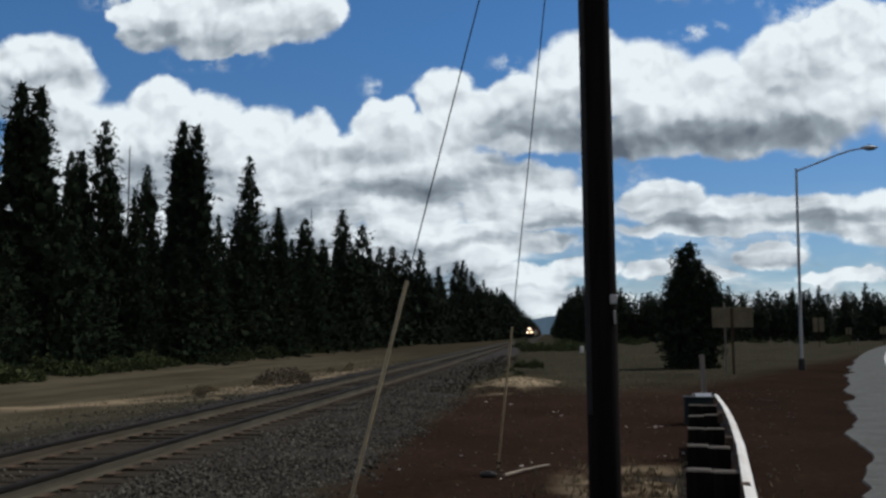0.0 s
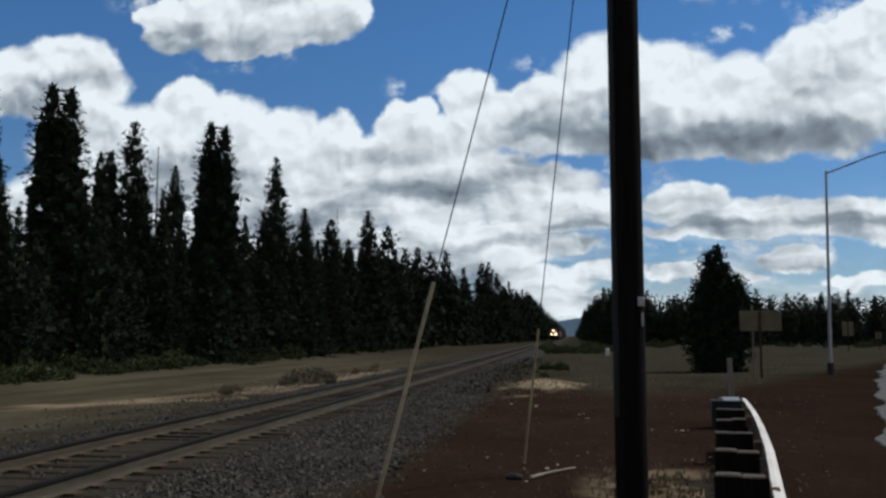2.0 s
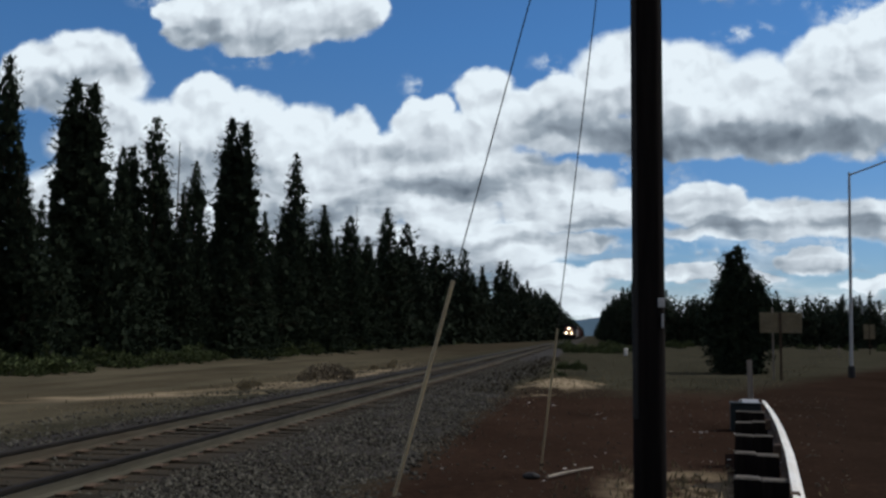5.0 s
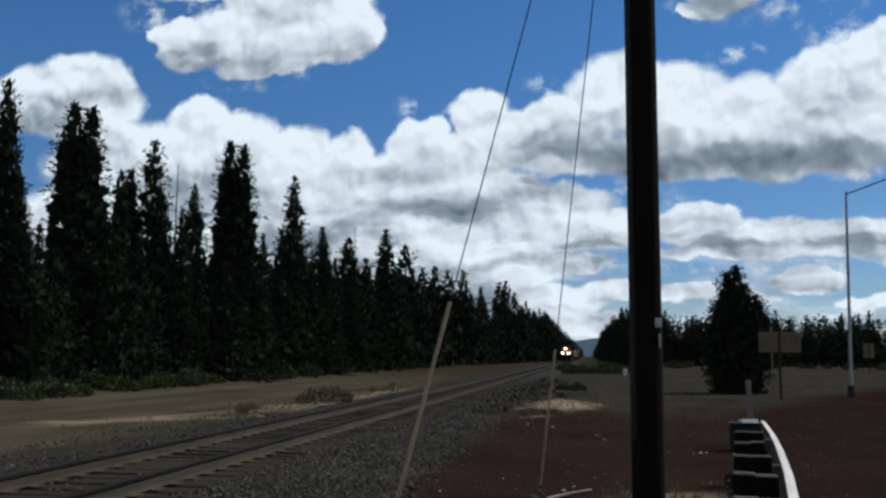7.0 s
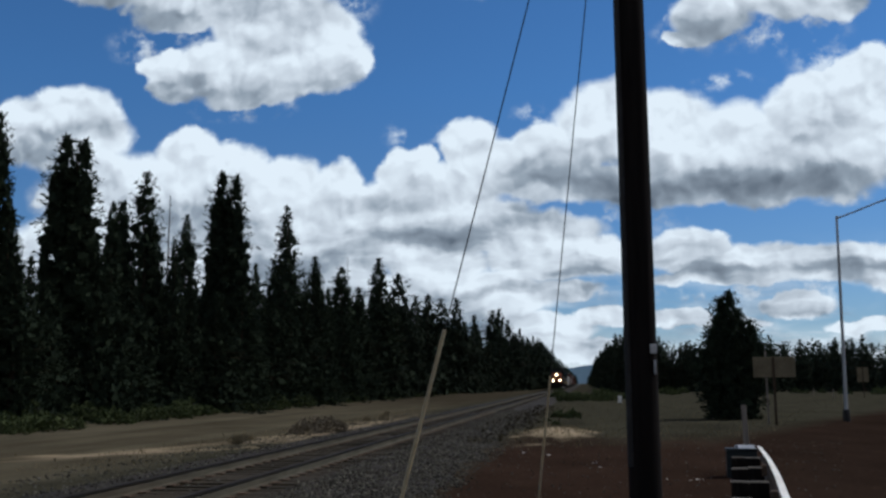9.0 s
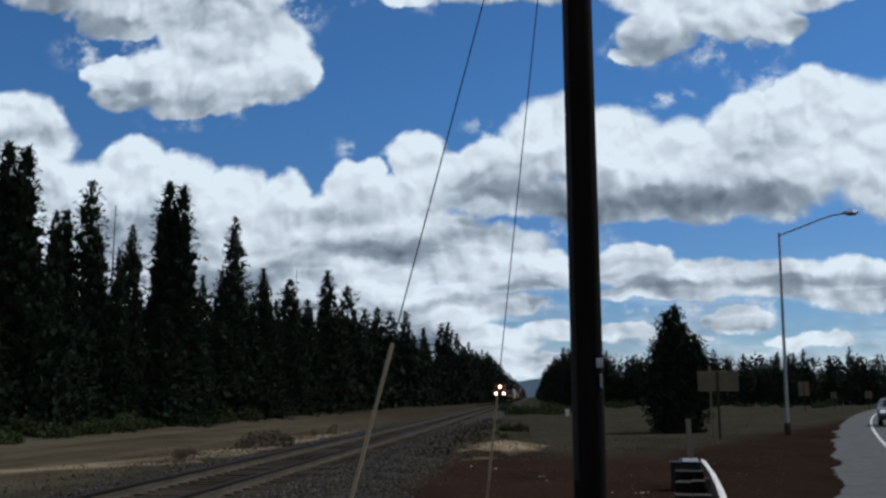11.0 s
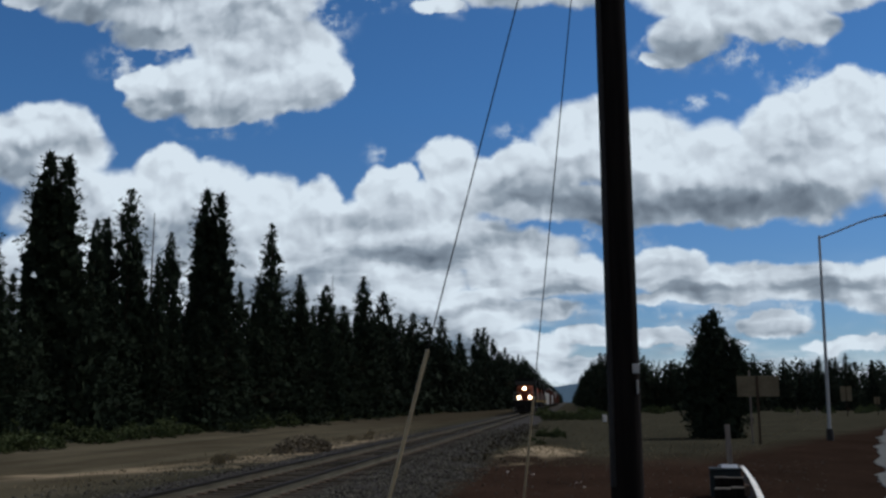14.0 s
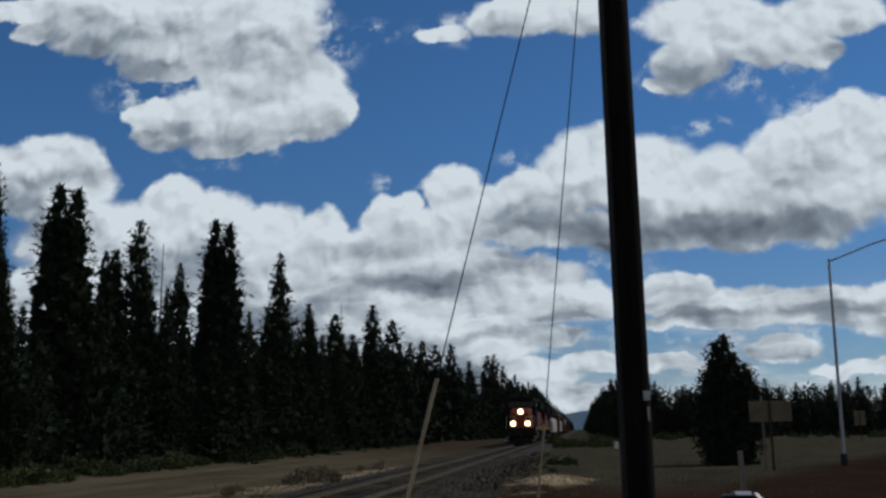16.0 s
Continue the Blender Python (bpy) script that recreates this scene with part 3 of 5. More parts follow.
def cloud_material():
    m = bpy.data.materials.new("cumulus_clouds")
    m.use_nodes = True
    n, l = m.node_tree.nodes, m.node_tree.links
    for x in list(n):
        n.remove(x)
    out = n.new("ShaderNodeOutputMaterial")
    co = n.new("ShaderNodeTexCoord").outputs["Object"]
    s = n.new("ShaderNodeSeparateXYZ")
    l.new(co, s.inputs[0])
    uv = n.new("ShaderNodeCombineXYZ")
    yy = calc(n, l, "MAXIMUM", s.outputs[1], 1.0)
    l.new(calc(n, l, "DIVIDE", s.outputs[0], yy), uv.inputs[0])
    l.new(calc(n, l, "DIVIDE", s.outputs[2], yy), uv.inputs[1])
    # billowed edges: two scales of warp
    def colour_noise(scale, detail, rough):
        t = n.new("ShaderNodeTexNoise")
        t.inputs["Scale"].default_value, t.inputs["Detail"].default_value, t.inputs["Roughness"].default_value = scale, detail, rough
        l.new(uv.outputs[0], t.inputs["Vector"])
        return t.outputs[1], t.outputs[0]

    def vec(op, a, b, c=None):
        v = n.new("ShaderNodeVectorMath")
        v.operation = op
        for i, k in enumerate((a, b, c)):
            if k is None:
                continue
            if isinstance(k, tuple):
                v.inputs[i].default_value = k
            else:
                l.new(k, v.inputs[i])
        return v.outputs[0]

    w1, _ = colour_noise(11, 2, 0.5)
    w2, _ = colour_noise(34, 4, 0.55)
    p = vec("MULTIPLY_ADD", vec("SUBTRACT", w1, (0.5, 0.5, 0.5)), (0.040, 0.026, 0), uv.outputs[0])
    p = vec("MULTIPLY_ADD", vec("SUBTRACT", w2, (0.5, 0.5, 0.5)), (0.024, 0.020, 0), p)
    grp = cloud_group()

    def depth(v):
        g = n.new("ShaderNodeGroup")
        g.node_tree = grp
        l.new(v, g.inputs[0])
        return g.outputs[0]

    d0 = depth(p)
    above = [depth(vec("ADD", p, (0.003, o, 0))) for o in (0.016, 0.034, 0.060)]
    below = depth(vec("ADD", p, (0, -0.030, 0)))
    _, fine = colour_noise(60, 6, 0.6)

    def billow(at, scale):
        vor = n.new("ShaderNodeTexVoronoi")
        vor.feature = "SMOOTH_F1"
        vor.inputs["Scale"].default_value, vor.inputs["Detail"].default_value, vor.inputs["Smoothness"].default_value = scale, 1.5, 0.6
        l.new(at, vor.inputs["Vector"])
        return calc(n, l, "SUBTRACT", 0.45, vor.outputs["Distance"])

    # heads of cloud in two sizes, and the same a step towards the sun for their relief
    toward = vec("ADD", p, (0.005, 0.009, 0))
    big, small = billow(p, 17), billow(p, 42)
    relief = calc(n, l, "SUBTRACT", big, billow(toward, 17))
    relief = calc(n, l, "MULTIPLY_ADD", calc(n, l, "SUBTRACT", small, billow(toward, 42)), 0.4, relief)
    body = calc(n, l, "MULTIPLY_ADD", big, 0.34, d0)
    body = calc(n, l, "MULTIPLY_ADD", small, 0.22, body)
    body = calc(n, l, "MULTIPLY_ADD", calc(n, l, "SUBTRACT", fine, 0.5), 0.24, body)

    def span(v, a, b, lo=0.0, hi=1.0):
        r = n.new("ShaderNodeMapRange")
        r.interpolation_type = "SMOOTHSTEP"
        for i, k in enumerate((a, b, lo, hi)):
            r.inputs[i + 1].default_value = k
        l.new(v, r.inputs[0])
        return r.outputs[0]

    mask = calc(n, l, "MAXIMUM", span(body, -0.16, 0.07), span(d0, 0.0, 0.24))
    # wisps of thin cloud low over the horizon
    sv = n.new("ShaderNodeMapping")
    sv.inputs["Scale"].default_value = (9, 42, 1)
    l.new(uv.outputs[0], sv.inputs[0])
    wisp = n.new("ShaderNodeTexNoise")
    wisp.inputs["Scale"].default_value, wisp.inputs["Detail"].default_value = 1.0, 6
    l.new(sv.outputs[0], wisp.inputs["Vector"])
    thin = None
    for u, v, a, b, _ in WISPS:
        dv = vec("MULTIPLY_ADD", p, (1 / a, 1 / b, 0), (-u / a, -v / b, 0))
        ln = n.new("ShaderNodeVectorMath")
        ln.operation = "LENGTH"
        l.new(dv, ln.inputs[0])
        thin = ln.outputs["Value"] if thin is None else calc(n, l, "MINIMUM", thin, ln.outputs["Value"])
    veil = calc(n, l, "MULTIPLY", span(thin, 1.0, 0.2), span(colour_noise(30, 5, 0.6)[1], 0.46, 0.66))
    mask = calc(n, l, "MAXIMUM", mask, calc(n, l, "MULTIPLY", veil, 0.8))
    sepuv = n.new("ShaderNodeSeparateXYZ")
    l.new(uv.outputs[0], sepuv.inputs[0])
    lowness = span(sepuv.outputs[1], 0.16, 0.01)
    wmask = calc(n, l, "MULTIPLY", span(wisp.outputs[0], 0.42, 0.62), calc(n, l, "MULTIPLY", lowness, 0.85))
    mask = calc(n, l, "MAXIMUM", mask, wmask)
    mask = calc(n, l, "MAXIMUM", mask, span(sepuv.outputs[1], 0.065, 0.015, 0.0, 0.75))
    # cloud overhead dims the undersides
    stack = 0.0
    for d in above:
        stack = calc(n, l, "ADD", stack, span(d, -0.05, 0.30, 0.0, 0.3334))
    foot = calc(n, l, "MULTIPLY", stack, span(below, 0.55, -0.45))
    lit = calc(n, l, "MULTIPLY_ADD", stack, -0.13, 1.04)
    lit = calc(n, l, "MULTIPLY_ADD", foot, -0.30, lit)
    lit = calc(n, l, "MULTIPLY_ADD", relief, 0.65, lit)
    lit = calc(n, l, "MULTIPLY_ADD", calc(n, l, "SUBTRACT", fine, 0.5), 0.20, lit)

    def streaks(sx, sy):
        t, mp = n.new("ShaderNodeTexNoise"), n.new("ShaderNodeMapping")
        mp.inputs["Scale"].default_value = (sx, sy, 1)
        l.new(p, mp.inputs[0])
        l.new(mp.outputs[0], t.inputs["Vector"])
        t.inputs["Scale"].default_value, t.inputs["Detail"].default_value = 1.0, 3
        return t.outputs[0]

    soft_grey = calc(n, l, "MULTIPLY", span(streaks(7, 15), 0.44, 0.72), stack)
    lit = calc(n, l, "MULTIPLY_ADD", soft_grey, -0.36, lit)
    shade = 0.0
    for u, v, a, b, k in SHADES:
        ln = n.new("ShaderNodeVectorMath")
        ln.operation = "LENGTH"
        l.new(vec("MULTIPLY_ADD", p, (1 / a, 1 / b, 0), (-u / a, -v / b, 0)), ln.inputs[0])
        shade = calc(n, l, "MAXIMUM", shade, span(ln.outputs["Value"], 1.25, 0.25, 0.0, k))
    lit = calc(n, l, "MULTIPLY_ADD", shade, -0.50, lit)
    belt = span(sepuv.outputs[1], 0.22, 0.13)
    lit = calc(n, l, "MULTIPLY_ADD", calc(n, l, "MULTIPLY", calc(n, l, "SUBTRACT", streaks(9, 40), 0.43), belt), -1.5, lit)
    lit = calc(n, l, "ADD", lit, span(sepuv.outputs[1], 0.11, 0.02, 0.0, 0.12))
    col = ramp(n, l, lit, [(0.0, (0.10, 0.125, 0.155)), (1.0, (0.75, 0.81, 0.83)), (0.45, (0.28, 0.325, 0.365)), (0.75, (0.56, 0.605, 0.635))])
    em, tr, mx = n.new("ShaderNodeEmission"), n.new("ShaderNodeBsdfTransparent"), n.new("ShaderNodeMixShader")
    l.new(col, em.inputs[0])
    l.new(mask, mx.inputs[0])
    l.new(tr.outputs[0], mx.inputs[1])
    l.new(em.outputs[0], mx.inputs[2])
    l.new(mx.outputs[0], out.inputs[0])
    return m


def build_sky():
    vs, fs = [], []
    R, na, ne = 4850.0, 40, 20
    for j in range(ne + 1):
        el = radians(-1.0 + 38.0 * j / ne)
        for i in range(na + 1):
            az = radians(-46 + 92 * i / na)
            vs.append((R * math.cos(el) * math.sin(az), R * math.cos(el) * math.cos(az), R * math.sin(el)))
    w = na + 1
    for j in range(ne):
        for i in range(na):
            fs.append((j * w + i, (j + 1) * w + i, (j + 1) * w + i + 1, j * w + i + 1))
    ob = from_lists("cloud_backdrop", vs, fs, cloud_material())
    ob.data.shade_smooth()
    ob.location = (0, 0, EYE)
    ob.visible_shadow = False
    tagged(ob, "white and grey cumulus clouds drifting over blue sky", "clouds", kind="structure")
    return ob


clouds = build_sky()


def build_mountain():
    mm = grain("hazy_blue_mountain", (0.085, 0.14, 0.20), (0.105, 0.165, 0.23), 0.004, 1.0, 0.0)
    vs, fs = [], []
    n = 60
    for i in range(n + 1):
        u = i / n
        x = -1300 + 2600 * u
        h = 20 + 62 * math.exp(-((x - 40) / 260) ** 2) + 40 * math.exp(-((x + 500) / 300) ** 2) + 8 * noise.noise((x * 0.01, 0, 0))
        vs += [(x, 4450, -5), (x, 4600, h), (x, 4760, -5)]
    for i in range(n):
        a, b = i * 3, i * 3 + 3
        fs += [(a, b, b + 1, a + 1), (a + 1, b + 1, b + 2, a + 2)]
    tagged(from_lists("mountain_backdrop", vs, fs, mm), "low blue hazy mountain ridge far down the line", "mountain", kind="structure")


build_mountain()


# ---- trees ----
def clump(rng, vs, fs, c, d, size, n=5):
    """A tuft of short needle sprays about c, pointing along d."""
    for _ in range(n):
        b = len(vs)
        off = Vector((rng.gauss(0, 1), rng.gauss(0, 1), rng.gauss(0, 0.6))) * size * 0.38
        dirn = (d + Vector((rng.uniform(-1, 1), rng.uniform(-1, 1), rng.uniform(-0.5, 1.0)))).normalized()
        side = dirn.cross(Vector((rng.uniform(-1, 1), rng.uniform(-1, 1), rng.uniform(-1, 1)))).normalized()
        p = c + off
        L, wd = size * rng.uniform(0.6, 1.1), size * rng.uniform(0.28, 0.5)
        vs.extend((tuple(p - dirn * L * 0.4), tuple(p + side * wd), tuple(p + dirn * L * 0.7), tuple(p - side * wd * 0.8)))
        fs.append((b, b + 1, b + 2, b + 3))


def spray(rng, vs, fs, p, d, length, width):
    """One flat needle spray from p along d, pointed at both ends."""
    side = d.cross(Vector((rng.uniform(-1, 1), rng.uniform(-1, 1), rng.uniform(-1, 1)))).normalized() * width
    b, q = len(vs), p + d * (length * 0.45)
    vs.extend((tuple(p), tuple(q + side), tuple(p + d * length), tuple(q - side)))
    fs.append((b, b + 1, b + 2, b + 3))


def conifer_mesh(seed, height, radius, bare=0.15, top=0.45, whorl=0.36, size=0.32, per=6, leaders=((0, 0, 1),), gap=0.15, skirt=0.3, blunt=0.58, fine=9, cap=0.28, hearts=18):
    """Crown of a conifer: a dense heart, and whorls of upturned limbs that end in needle tufts."""
    rng = random.Random(seed)
    vs, fs = [], []
    low = height * bare
    for lx, ly, lh in leaders:
        z, H = low, height * lh
        ph = rng.uniform(0, 6)
        while z < H:
            f = (z - low) / (H - low)
            prof = ((1 - f) / max(0.01, 1 - top)) ** blunt if f > top else 1 + skirt * (top - f) / top
            prof *= 0.92 + 0.34 * noise.noise((z * 0.5, seed * 3.3, lx))
            bend = min(1.0, f * 1.6 + 0.2)
            heart = Vector((lx * bend, ly * bend, z))
            lean = rng.uniform(0, 6.28)
            for k in range(per):
                if rng.random() < gap:
                    continue
                a = ph + k * 2 * math.pi / per + rng.uniform(-0.4, 0.4)
                r = radius * prof * rng.uniform(0.62, 1.08) * (1 + 0.12 * math.cos(a - lean)) + 0.06
                rise = r * (-0.22 + 0.5 * f)
                out = Vector((math.cos(a), math.sin(a), 0))
                steps = max(1, int(r / (size * 0.75)))
                for q in range(steps):
                    s = (q + rng.uniform(0.5, 1.0)) / steps
                    c = heart + out * (r * s) + Vector((0, 0, rise * s + 0.12 * r * s * s + rng.uniform(-0.1, 0.1)))
                    w = size * (0.8 + 0.35 * (1 - f))
                    for _ in range(fine if s > 0.5 else 4):
                        d = (out * rng.uniform(0.1, 1.0) + Vector((rng.gauss(0, 0.5), rng.gauss(0, 0.5), rng.uniform(-0.35, 0.9)))).normalized()
                        o = Vector((rng.gauss(0, 1), rng.gauss(0, 1), rng.gauss(0, 0.7))) * w * 0.30
                        spray(rng, vs, fs, c + o, d, w * rng.uniform(0.45, 0.85), w * rng.uniform(0.10, 0.19))
            # the heart of the crown, which lets no sky through
            for _ in range(int(hearts * prof) + 5):
                a, rr = rng.uniform(0, 6.28), radius * prof * math.sqrt(rng.random()) * 0.68
                c = heart + Vector((math.cos(a) * rr, math.sin(a) * rr, rng.uniform(-0.1, 0.1)))
                d = Vector((rng.uniform(-0.6, 0.6), rng.uniform(-0.6, 0.6), 1)).normalized()
                w = whorl * 1.6
                spray(rng, vs, fs, c - d * w * 0.5, d, w * rng.uniform(0.9, 1.3), min(cap, max(0.10, radius * prof * 0.24)))
            ph += 1.1
            z += whorl * rng.uniform(0.7, 1.25)
        for _ in range(6):
            spray(rng, vs, fs, Vector((lx, ly, H - 0.25)), Vector((rng.uniform(-0.3, 0.3), rng.uniform(-0.3, 0.3), 1)).normalized(), size * 1.2, size * 0.14)
    return vs, fs


def make_conifer(name, label, seed, height, radius, mat=NEEDLE, category="pine tree", **kw):
    t = thing(name, label, category)
    bm = bmesh.new()
    rng = random.Random(seed)
    segs = 5
    pts = [Vector((rng.uniform(-0.05, 0.05) * i, rng.uniform(-0.05, 0.05) * i, height * 0.94 * i / segs)) for i in range(segs + 1)]
    pts[0].z = -0.3
    r0 = 0.011 * height + 0.05
    for i in range(segs):
        rod(bm, pts[i], pts[i + 1], r0 * (1 - i / segs) + 0.02, r0 * (1 - (i + 1) / segs) + 0.02, 7, False)
    for k in range(10):
        z = height * rng.uniform(0.05, 0.5)
        a = rng.uniform(0, 6.28)
        rod(bm, (0, 0, z), (math.cos(a) * radius * 0.8, math.sin(a) * radius * 0.8, z + rng.uniform(-0.2, 0.3)), 0.03, 0.008, 4, False)
    part("trunk", bm, BARK, t, "rough brown trunk")
    vs, fs = conifer_mesh(seed, height, radius, **kw)
    from_lists("crown", vs, fs, mat, t)
    return t


def place(src, x, y, s=1.0, rz=0.0, sz=None):
    c = copy_thing(src, pose(x, y, ground_height(x, y) - 0.05, 0, 0, rz))
    c.scale = (s, s, sz or s)
    return c


TALL = "dark tall pine in the wood beside the railway"
kinds, far_kinds = [], []
TWIN = ((-0.33, 0.0, 1.0), (0.33, 0.1, 0.985))
for i, (h, r, kw) in enumerate([
        (15, 1.95, dict(bare=0.08, top=0.50, per=7)), (15, 2.5, dict(bare=0.05, top=0.30, per=8)), (14, 2.7, dict(bare=0.03, top=0.20, per=9, blunt=0.8)),
        (16, 1.75, dict(bare=0.12, top=0.5, gap=0.22, per=6)), (12, 2.6, dict(bare=0.02, top=0.18, per=9, blunt=0.8)), (10, 2.3, dict(bare=0.02, top=0.28, per=8)),
        (14, 1.1, dict(bare=0.34, top=0.5, gap=0.45, skirt=0.0, per=6))]):
    kinds.append(make_conifer("pine_tree", TALL, 20 + i, h, r, **kw))
    far_kinds.append(make_conifer("pine_tree", "dark pine in the wood along the line", 20 + i, h, r, FAR_NEEDLE, size=0.54, whorl=0.72, fine=4, cap=0.40, hearts=10, **kw))
twin = make_conifer("pine_tree", "dark tall pine with two tops side by side", 41, 15, 1.0, leaders=TWIN, bare=0.05, top=0.74, gap=0.12, skirt=0.50, blunt=0.60, size=0.28, fine=10)


def tree_row():
    """Trees that stand out of the wood's edge, then the wood behind."""
    rng = random.Random(5)
    # (x over y, top over y, x, kind, width)
    marks = [(-0.576, 0.288, -24.0, "twin", 1.36), (-0.672, 0.321, -25.0, 0, 0.72), (-0.649, 0.204, -24.0, 2, 0.70), (-0.623, 0.149, -23.0, 4, 0.70),
             (-0.525, 0.209, -24.5, 0, 0.66), (-0.511, 0.209, -25.5, 6, 0.60), (-0.486, 0.241, -24.5, 1, 0.92), (-0.450, 0.162, -23.0, 2, 0.70),
             (-0.430, 0.123, -23.0, 2, 0.70), (-0.388, 0.237, -24.0, "twin", 1.26), (-0.320, 0.195, -24.0, 2, 1.0), (-0.287, 0.139, -23.0, 2, 1.12),
             (-0.257, 0.127, -23.5, 0, 1.30), (-0.216, 0.135, -22.5, 2, 1.15), (-0.194, 0.116, -23.0, 0, 1.35), (-0.176, 0.092, -22.5, 1, 1.30),
             (-0.162, 0.093, -22.5, 0, 1.50), (-0.148, 0.089, -22.5, 1, 1.30), (-0.132, 0.089, -22.0, 2, 1.40), (-0.113, 0.071, -21.5, 2, 1.35),
             (-0.093, 0.076, -20.5, 0, 1.40), (-0.086, 0.077, -20.5, 1, 1.20), (-0.077, 0.065, -20.5, 1, 1.20), (-0.065, 0.056, -20.5, 2, 1.25),
             (-0.057, 0.047, -20.5, 2, 1.20), (-0.051, 0.048, -20.0, 2, 1.25), (-0.540, 0.150, -22.7, 5, 1.00), (-0.600, 0.120, -23.0, 5, 0.90),
             (-0.360, 0.085, -22.5, 5, 1.00), (-0.345, 0.100, -24.5, 4, 0.90), (-0.305, 0.105, -23.5, 4, 0.95), (-0.272, 0.105, -23.5, 4, 0.95),
             (-0.238, 0.105, -23.0, 4, 1.00), (-0.205, 0.095, -23.0, 4, 1.00), (-0.183, 0.080, -22.5, 4, 1.05), (-0.720, 0.260, -25.0, 0, 0.90)]
    for ux, vz, x, k, wd in marks:
        y = x / ux
        src = twin if k == "twin" else (kinds if y < 115 else far_kinds)[k]
        h = EYE + vz * y
        base = 15 if k == "twin" else (15, 15, 14, 16, 12, 10, 14)[k]
        gz = ground_height(x, y)
        if y > 95 and k != "twin":
            wd *= 1.15
        place(src, x, y, wd * min(1.25, max(0.8, h / base)), 0 if k == "twin" else rng.uniform(0, 360), (h - gz) / base)
    # the wood behind and between
    y = 30.0
    while y < 420:
        for row in range(2):
            x = -23.2 - row * 3.2 + rng.uniform(-1.2, 1.2) + min(7.5, max(0.0, (y - 150) * 0.06))
            yy = y + rng.uniform(-1.6, 1.6)
            k = rng.choice((2, 4, 5, 4, 1))
            base = (15, 15, 14, 16, 12, 10, 14)[k]
            h = 2.2 * yy ** 0.31 * rng.uniform(0.78, 1.04) * (1 + 0.16 * min(1.0, max(0.0, (yy - 75) / 50)))
            place((kinds if yy < 90 else far_kinds)[k], x, yy, h / base * rng.uniform(1.3, 1.65), rng.uniform(0, 360), h / base)
        y += 2.9 + y * 0.018
    # edge of the cutting and the wood beyond the road
    y = 190.0
    while y < 600:
        for row in range(2):
            k = rng.choice((1, 2, 4, 0))
            base = (15, 15, 14, 16, 12)[k]
            h = rng.uniform(9.5, 12.5) * (1 + (y - 190) / 1200)
            place(far_kinds[k], 7.0 + row * 4 + rng.uniform(-1, 1.2), y + rng.uniform(-3, 3), h / base * 1.25, rng.uniform(0, 360), h / base)
        y += 7 + (y - 190) * 0.03
    for _ in range(75):
        u = rng.uniform(0.035, 0.52)
        y = rng.uniform(168, 205)
        k = rng.choice((2, 4, 2, 4, 3))
        base = (15, 15, 14, 16, 12)[k]
        h = rng.uniform(7.0, 10.5) + (1.8 if rng.random() < 0.12 else 0)
        place(far_kinds[k], u * y, y, h / base * rng.uniform(1.2, 1.5), rng.uniform(0, 360), h / base)


tree_row()


def snag(x, y, h):
    t = thing("dead_tree", "bare grey dead tree standing among the pines", "dead tree", (x, y, 0))
    rng = random.Random(int(h * 10))
    bm = bmesh.new()
    rod(bm, (0, 0, -0.2), (0.1, 0, h), 0.10, 0.025, 7)
    part("trunk", bm, DEADWOOD, t)
    bm = bmesh.new()
    for k in range(26):
        z = h * rng.uniform(0.5, 0.97)
        a = rng.uniform(0, 6.28)
        q = (1.05 - z / h) * 1.6 + 0.15
        rod(bm, (0.1 * z / h, 0, z), (math.cos(a) * q, math.sin(a) * q, z + rng.uniform(-0.1, 0.25)), 0.018, 0.006, 4, False)
    tagged(part("twigs", bm, DEADWOOD, t), kind="stuff")


snag(-25.0, 54.5, 13.3)
snag(-23.5, 93.5, 14.6)
for i, k in enumerate(kinds + far_kinds + [twin]):
    k.location = (-34, 60 + 6 * i, 0.4)

lone = make_conifer("pine_tree", "single dense bushy pine standing in the dry grass", 77, 5.95, 0.98, bare=0.03, top=0.60, whorl=0.24, size=0.30, per=8, gap=0.08, skirt=0.30, blunt=0.7,
                    leaders=((0.0, 0, 1.0), (-0.40, 0.2, 0.95), (0.85, -0.2, 0.76), (-0.85, -0.3, 0.72), (0.45, 0.5, 0.86)))
lone.location = (6.95, 46.6, 0)


def far_woods():
    rng = random.Random(9)
    vs, fs = [], []

    def add(x, y, h):
        r = h * rng.uniform(0.12, 0.17)
        for j in range(26):
            q = ((j + rng.random()) / 26) ** 1.2
            a = rng.uniform(0, 6.283)
            rr = r * (1 - q) ** 0.8 * rng.uniform(0.1, 1.0)
            c = Vector((x + math.cos(a) * rr, y + math.sin(a) * rr, h * (0.03 + 0.93 * q)))
            clump(rng, vs, fs, c, Vector((math.cos(a) * 0.6, math.sin(a) * 0.6, 0.4)), h * 0.098 * (1.25 - 0.7 * q), 2)

    for _ in range(1300):
        y = 290 + 1700 * rng.random() ** 1.6
        if rng.random() < 0.55:
            add(-13 - 30 * rng.random() ** 3, y, rng.uniform(12.5, 16.5))
        else:
            add(8.5 + 60 * rng.random() ** 2, y, rng.uniform(10, 16))
    for _ in range(1100):
        y = rng.uniform(205, 300)
        add(rng.uniform(0.035, 0.6) * y, y, rng.uniform(7.0, 11.5) * y / 230)
    for _ in range(700):
        y = 25 + 375 * rng.random() ** 1.4
        add(rng.uniform(-60, -28), y, rng.uniform(0.75, 1.05) * 2.2 * y ** 0.31)
    tagged(from_lists("far_woods", vs, fs, FAR_NEEDLE), "dark pine woods far along the line", "woods", kind="stuff")


far_woods()


